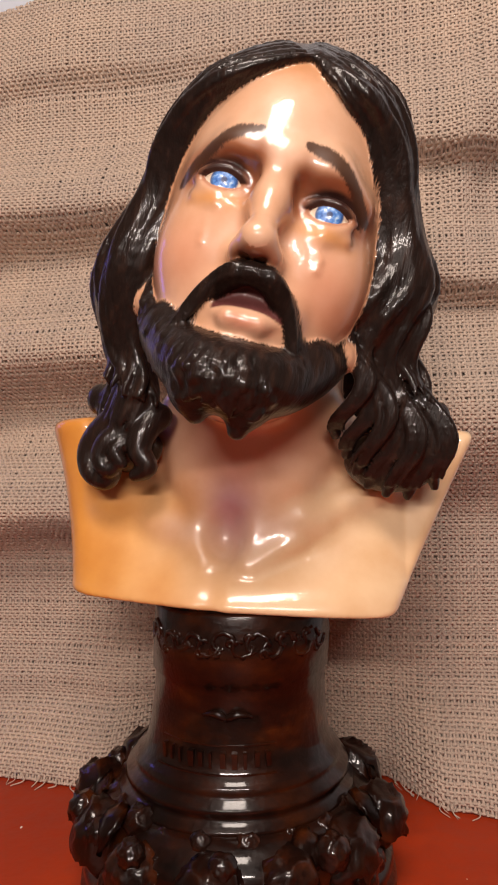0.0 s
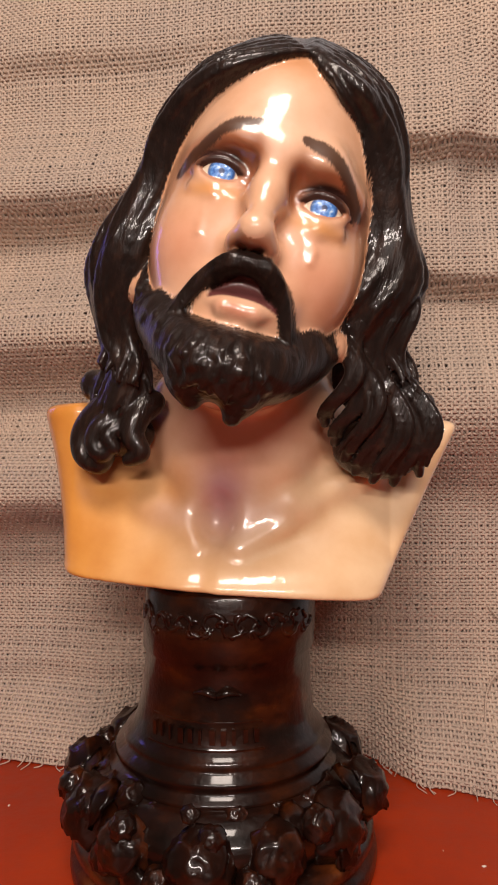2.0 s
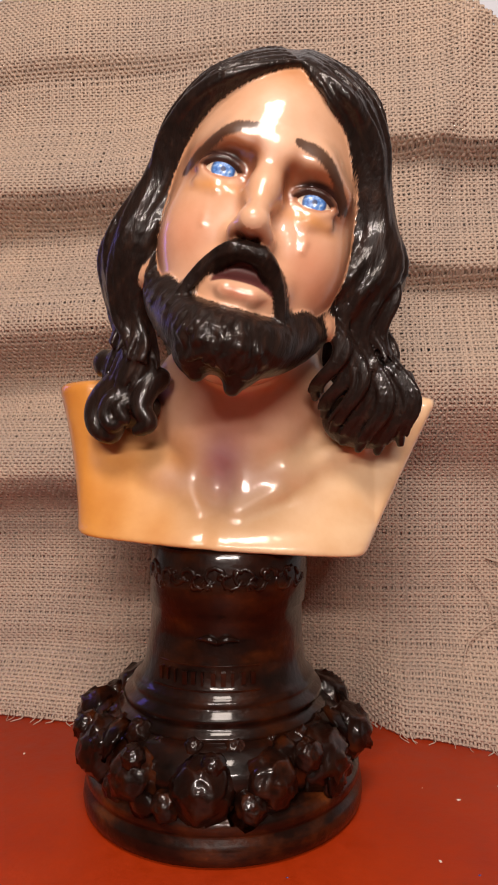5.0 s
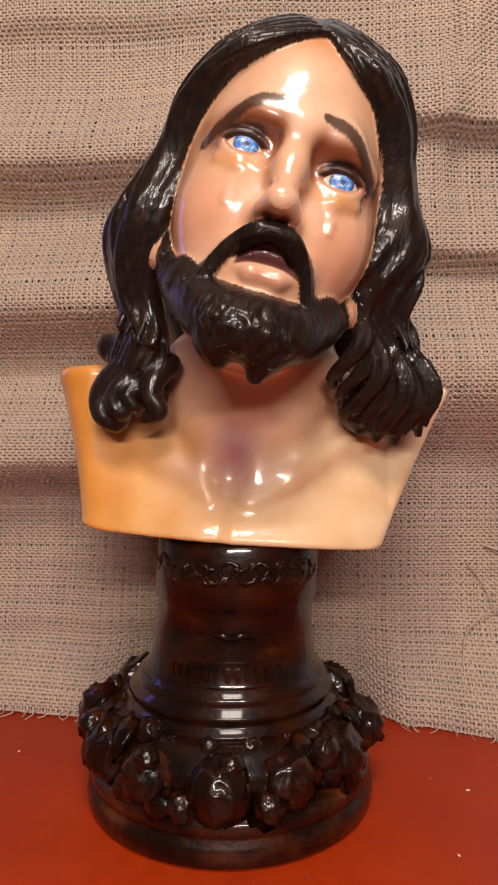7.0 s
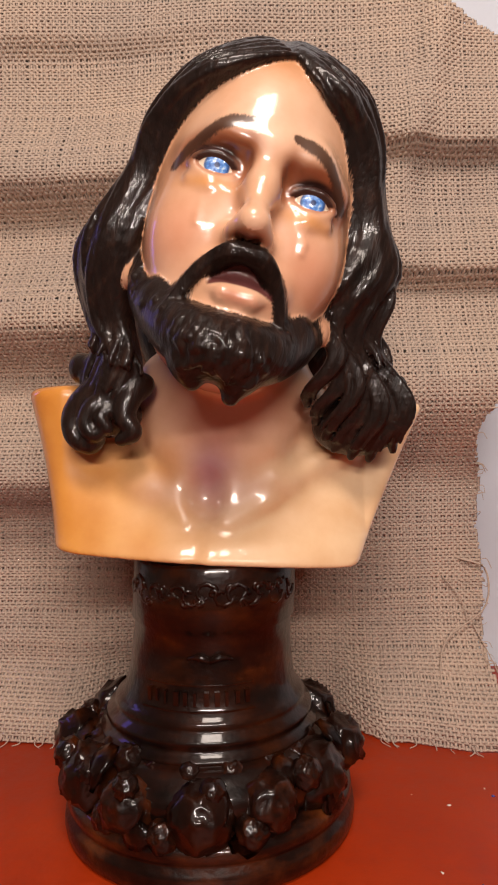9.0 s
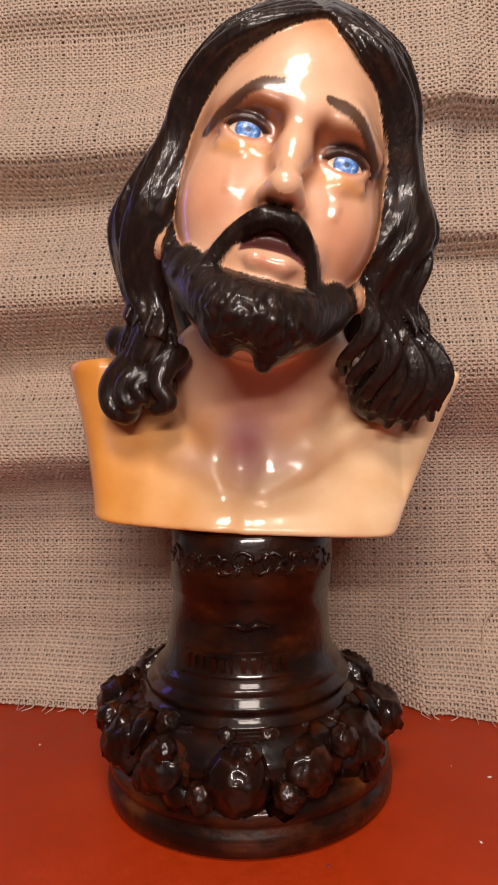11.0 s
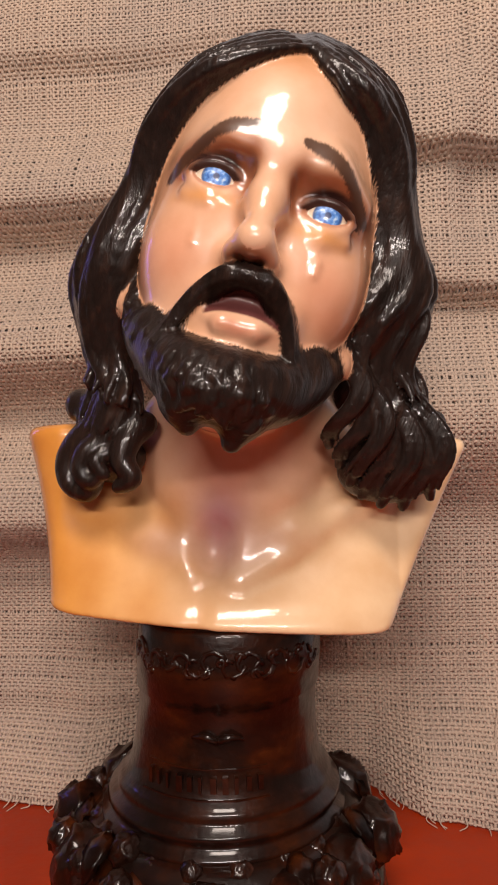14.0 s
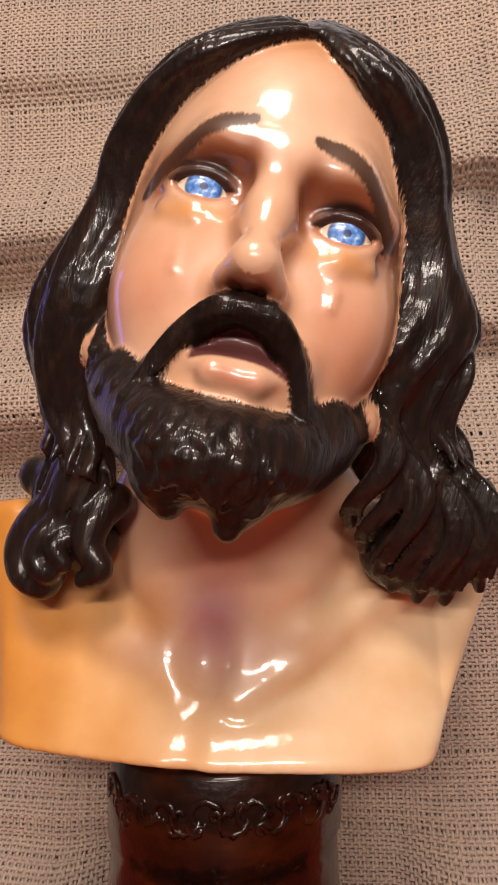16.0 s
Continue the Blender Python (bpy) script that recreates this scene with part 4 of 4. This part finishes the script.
def threads(name, along_x, parent):
    """All threads of one direction, each a flat tube that passes over and under."""
    rg = np.random.default_rng(5 if along_x else 6)
    V, Q, base = [], [], 0
    lines = np.arange(0.003, TOP, PITCH) if along_x else np.arange(X0, X1 + 0.09, PITCH)
    for li, c in enumerate(lines):
        if along_x:
            s = np.arange(X0, X1 + 0.09, PITCH / 2)
            wav = 0.00035 * np.cumsum(rg.normal(0, 0.16, len(s)))
            wav -= np.linspace(wav[0], wav[-1], len(s))
            x, z = s, c + np.clip(wav, -0.0011, 0.0011) + rg.normal(0, 0.0002)
            ok = (x < edge_right(z) + rg.normal(0, 0.0015)) & (z < top_edge(x))
        else:
            s = np.arange(0.0012, TOP, PITCH / 2)
            wav = 0.00035 * np.cumsum(rg.normal(0, 0.16, len(s)))
            wav -= np.linspace(wav[0], wav[-1], len(s))
            x, z = c + np.clip(wav, -0.0011, 0.0011) + rg.normal(0, 0.0002) + 0 * s, s
            ok = (x < edge_right(z)) & (z < top_edge(x) + rg.normal(0, 0.0015)) & (z > abs(rg.normal(0, 0.0012)))
        if ok.sum() < 4:
            continue
        k = np.arange(len(s))
        over = np.cos(np.pi * (k / 2 + li)) * (1 if along_x else -1)
        x, z, over = x[ok], z[ok], over[ok]
        m = len(x)
        wid = PITCH * 0.5 * rg.uniform(0.95, 1.07) * (1 + 0.12 * rg.normal(0, 1, m).clip(-1.5, 1.5))
        hgt = 0.0006
        off = 0.0005 * over
        side = np.stack([0 * x, wid], 0) if along_x else np.stack([wid, 0 * x], 0)
        ring = []
        for ca, sa in ((1, 0), (0, 1.0), (-1, 0), (0, -0.9)):
            ring.append(cloth_point(x + ca * side[0], z + ca * side[1], off + sa * hgt))
        n = len(ring)
        V.append(np.stack(ring, 1).reshape(-1, 3))
        i = np.arange(m - 1)[:, None] * n
        j = np.arange(n)[None, :]
        q = np.stack([i + j, i + (j + 1) % n, i + n + (j + 1) % n, i + n + j], -1).reshape(-1, 4)
        # a thread that leaves the cloth and comes back stays cut
        jump = np.hypot(np.diff(x), np.diff(z)) > PITCH * 1.5
        keep = ~np.repeat(jump, n)
        Q.append(q[keep] + base)
        base += m * n
    V, Q = np.concatenate(V), np.concatenate(Q)
    me = bpy.data.meshes.new(name)
    me.vertices.add(len(V))
    me.vertices.foreach_set("co", V.astype(np.float32).ravel())
    me.loops.add(len(Q) * 4)
    me.loops.foreach_set("vertex_index", Q.astype(np.int32).ravel())
    me.polygons.add(len(Q))
    me.polygons.foreach_set("loop_start", np.arange(0, len(Q) * 4, 4, dtype=np.int32))
    me.polygons.foreach_set("use_smooth", np.ones(len(Q), bool))
    me.update(calc_edges=True)
    me.materials.append(JUTE)
    ob = new(name, me)
    ob.parent = parent
    return tagged(ob, kind="stuff")


cloth = thing("burlap_cloth", "coarse brown burlap cloth hung in drooping folds behind the statue", "cloth", loc=(0, 0, 0))
threads("weft_threads", True, cloth)
threads("warp_threads", False, cloth)
# a second layer close behind, doubled over at the edges
bm = bmesh.new()
gx, gz = np.arange(X0, X1 + 0.09, 0.008), np.arange(0.003, TOP, 0.006)
GX, GZ = np.meshgrid(gx, gz, indexing="ij")
GP = cloth_point(GX, GZ, -0.0030)
ok = (GX < edge_right(GZ) - 0.004) & (GZ < top_edge(GX) - 0.004)
vs = {}
for i in range(len(gx)):
    for j in range(len(gz)):
        if ok[i, j]:
            vs[i, j] = bm.verts.new(GP[i, j])
for i, j in list(vs):
    if (i + 1, j) in vs and (i, j + 1) in vs and (i + 1, j + 1) in vs:
        bm.faces.new((vs[i, j], vs[i + 1, j], vs[i + 1, j + 1], vs[i, j + 1]))
bmesh.ops.solidify(bm, geom=bm.faces[:], thickness=0.0012)
part("lining", bm, JUTE_BACK, cloth, "darker second layer of burlap")
# frayed ends and loose threads
rf = random.Random(21)


def loose(keys, r, name="loose_thread"):
    p = curve(keys, 22)
    bm = bmesh.new()
    tube(bm, p.tolist(), [r * (1 - 0.4 * i / 21) for i in range(22)], 5)
    return part(name, bm, JUTE, cloth)


def yc(x, z):
    return BACK - float(drape(np.array(x), np.array(z))) - 0.003


loose([(0.222, yc(0.222, 0.150), 0.150), (0.246, yc(0.24, 0.14) - 0.004, 0.140), (0.243, yc(0.24, 0.105) - 0.006, 0.105), (0.205, yc(0.205, 0.075) - 0.004, 0.078), (0.196, yc(0.196, 0.05) - 0.003, 0.045), (0.205, yc(0.205, 0.02) - 0.003, 0.012)], 0.0011)
loose([(0.205, yc(0.205, 0.14), 0.135), (0.222, yc(0.222, 0.115) - 0.003, 0.112), (0.228, yc(0.228, 0.09) - 0.002, 0.090)], 0.0006)
loose([(0.232, yc(0.232, 0.09), 0.090), (0.248, yc(0.24, 0.06) - 0.006, 0.050), (0.252, yc(0.24, 0.01) - 0.012, 0.004)], 0.0006)
for i in range(60):
    x = rf.uniform(-0.32, 0.236)
    y = yc(x, 0.003)
    loose([(x, y + 0.001, 0.006), (x + rf.uniform(-0.003, 0.003), y - 0.003, 0.0025), (x + rf.uniform(-0.006, 0.006), y - rf.uniform(0.005, 0.011), 0.0010)], rf.uniform(0.0004, 0.0008), "fringe_thread")
for i in range(45):
    z = rf.uniform(0.01, 0.62)
    x = float(edge_right(np.array(z)))
    y = yc(x - 0.004, z)
    loose([(x - 0.004, y, z), (x + rf.uniform(0.001, 0.004), y - 0.001, z + rf.uniform(-0.003, 0.003)), (x + rf.uniform(0.002, 0.008), y - rf.uniform(-0.003, 0.004), z + rf.uniform(-0.007, 0.004))], rf.uniform(0.0003, 0.0007), "fringe_thread")

# ---- crumbs on the table ----
for i in range(26):
    bm = bmesh.new()
    r = rf.uniform(0.0005, 0.0013)
    bmesh.ops.create_icosphere(bm, subdivisions=1, radius=r)
    for v in bm.verts:
        v.co *= rf.uniform(0.6, 1.2)
        v.co.x *= 1.6
        v.co.z = max(v.co.z * 0.5, -0.25 * r)
    x, y = rf.uniform(-0.24, 0.27), rf.uniform(-0.17, 0.08)
    if math.hypot(x, y) < 0.115:
        x = 0.13 + 0.1 * rf.random()
    blue = i % 4 == 0
    ob = part("glitter_fleck" if blue else "crumb", bm, FOIL if blue else CRUMB)
    ob.matrix_world = pose(x, y, 0.25 * r, 0, 0, rf.uniform(0, 360))
    tagged(ob, "tiny blue foil fleck on the red table" if blue else "tiny pale crumb lying on the red table", "fleck" if blue else "crumb", "flecks on the table")
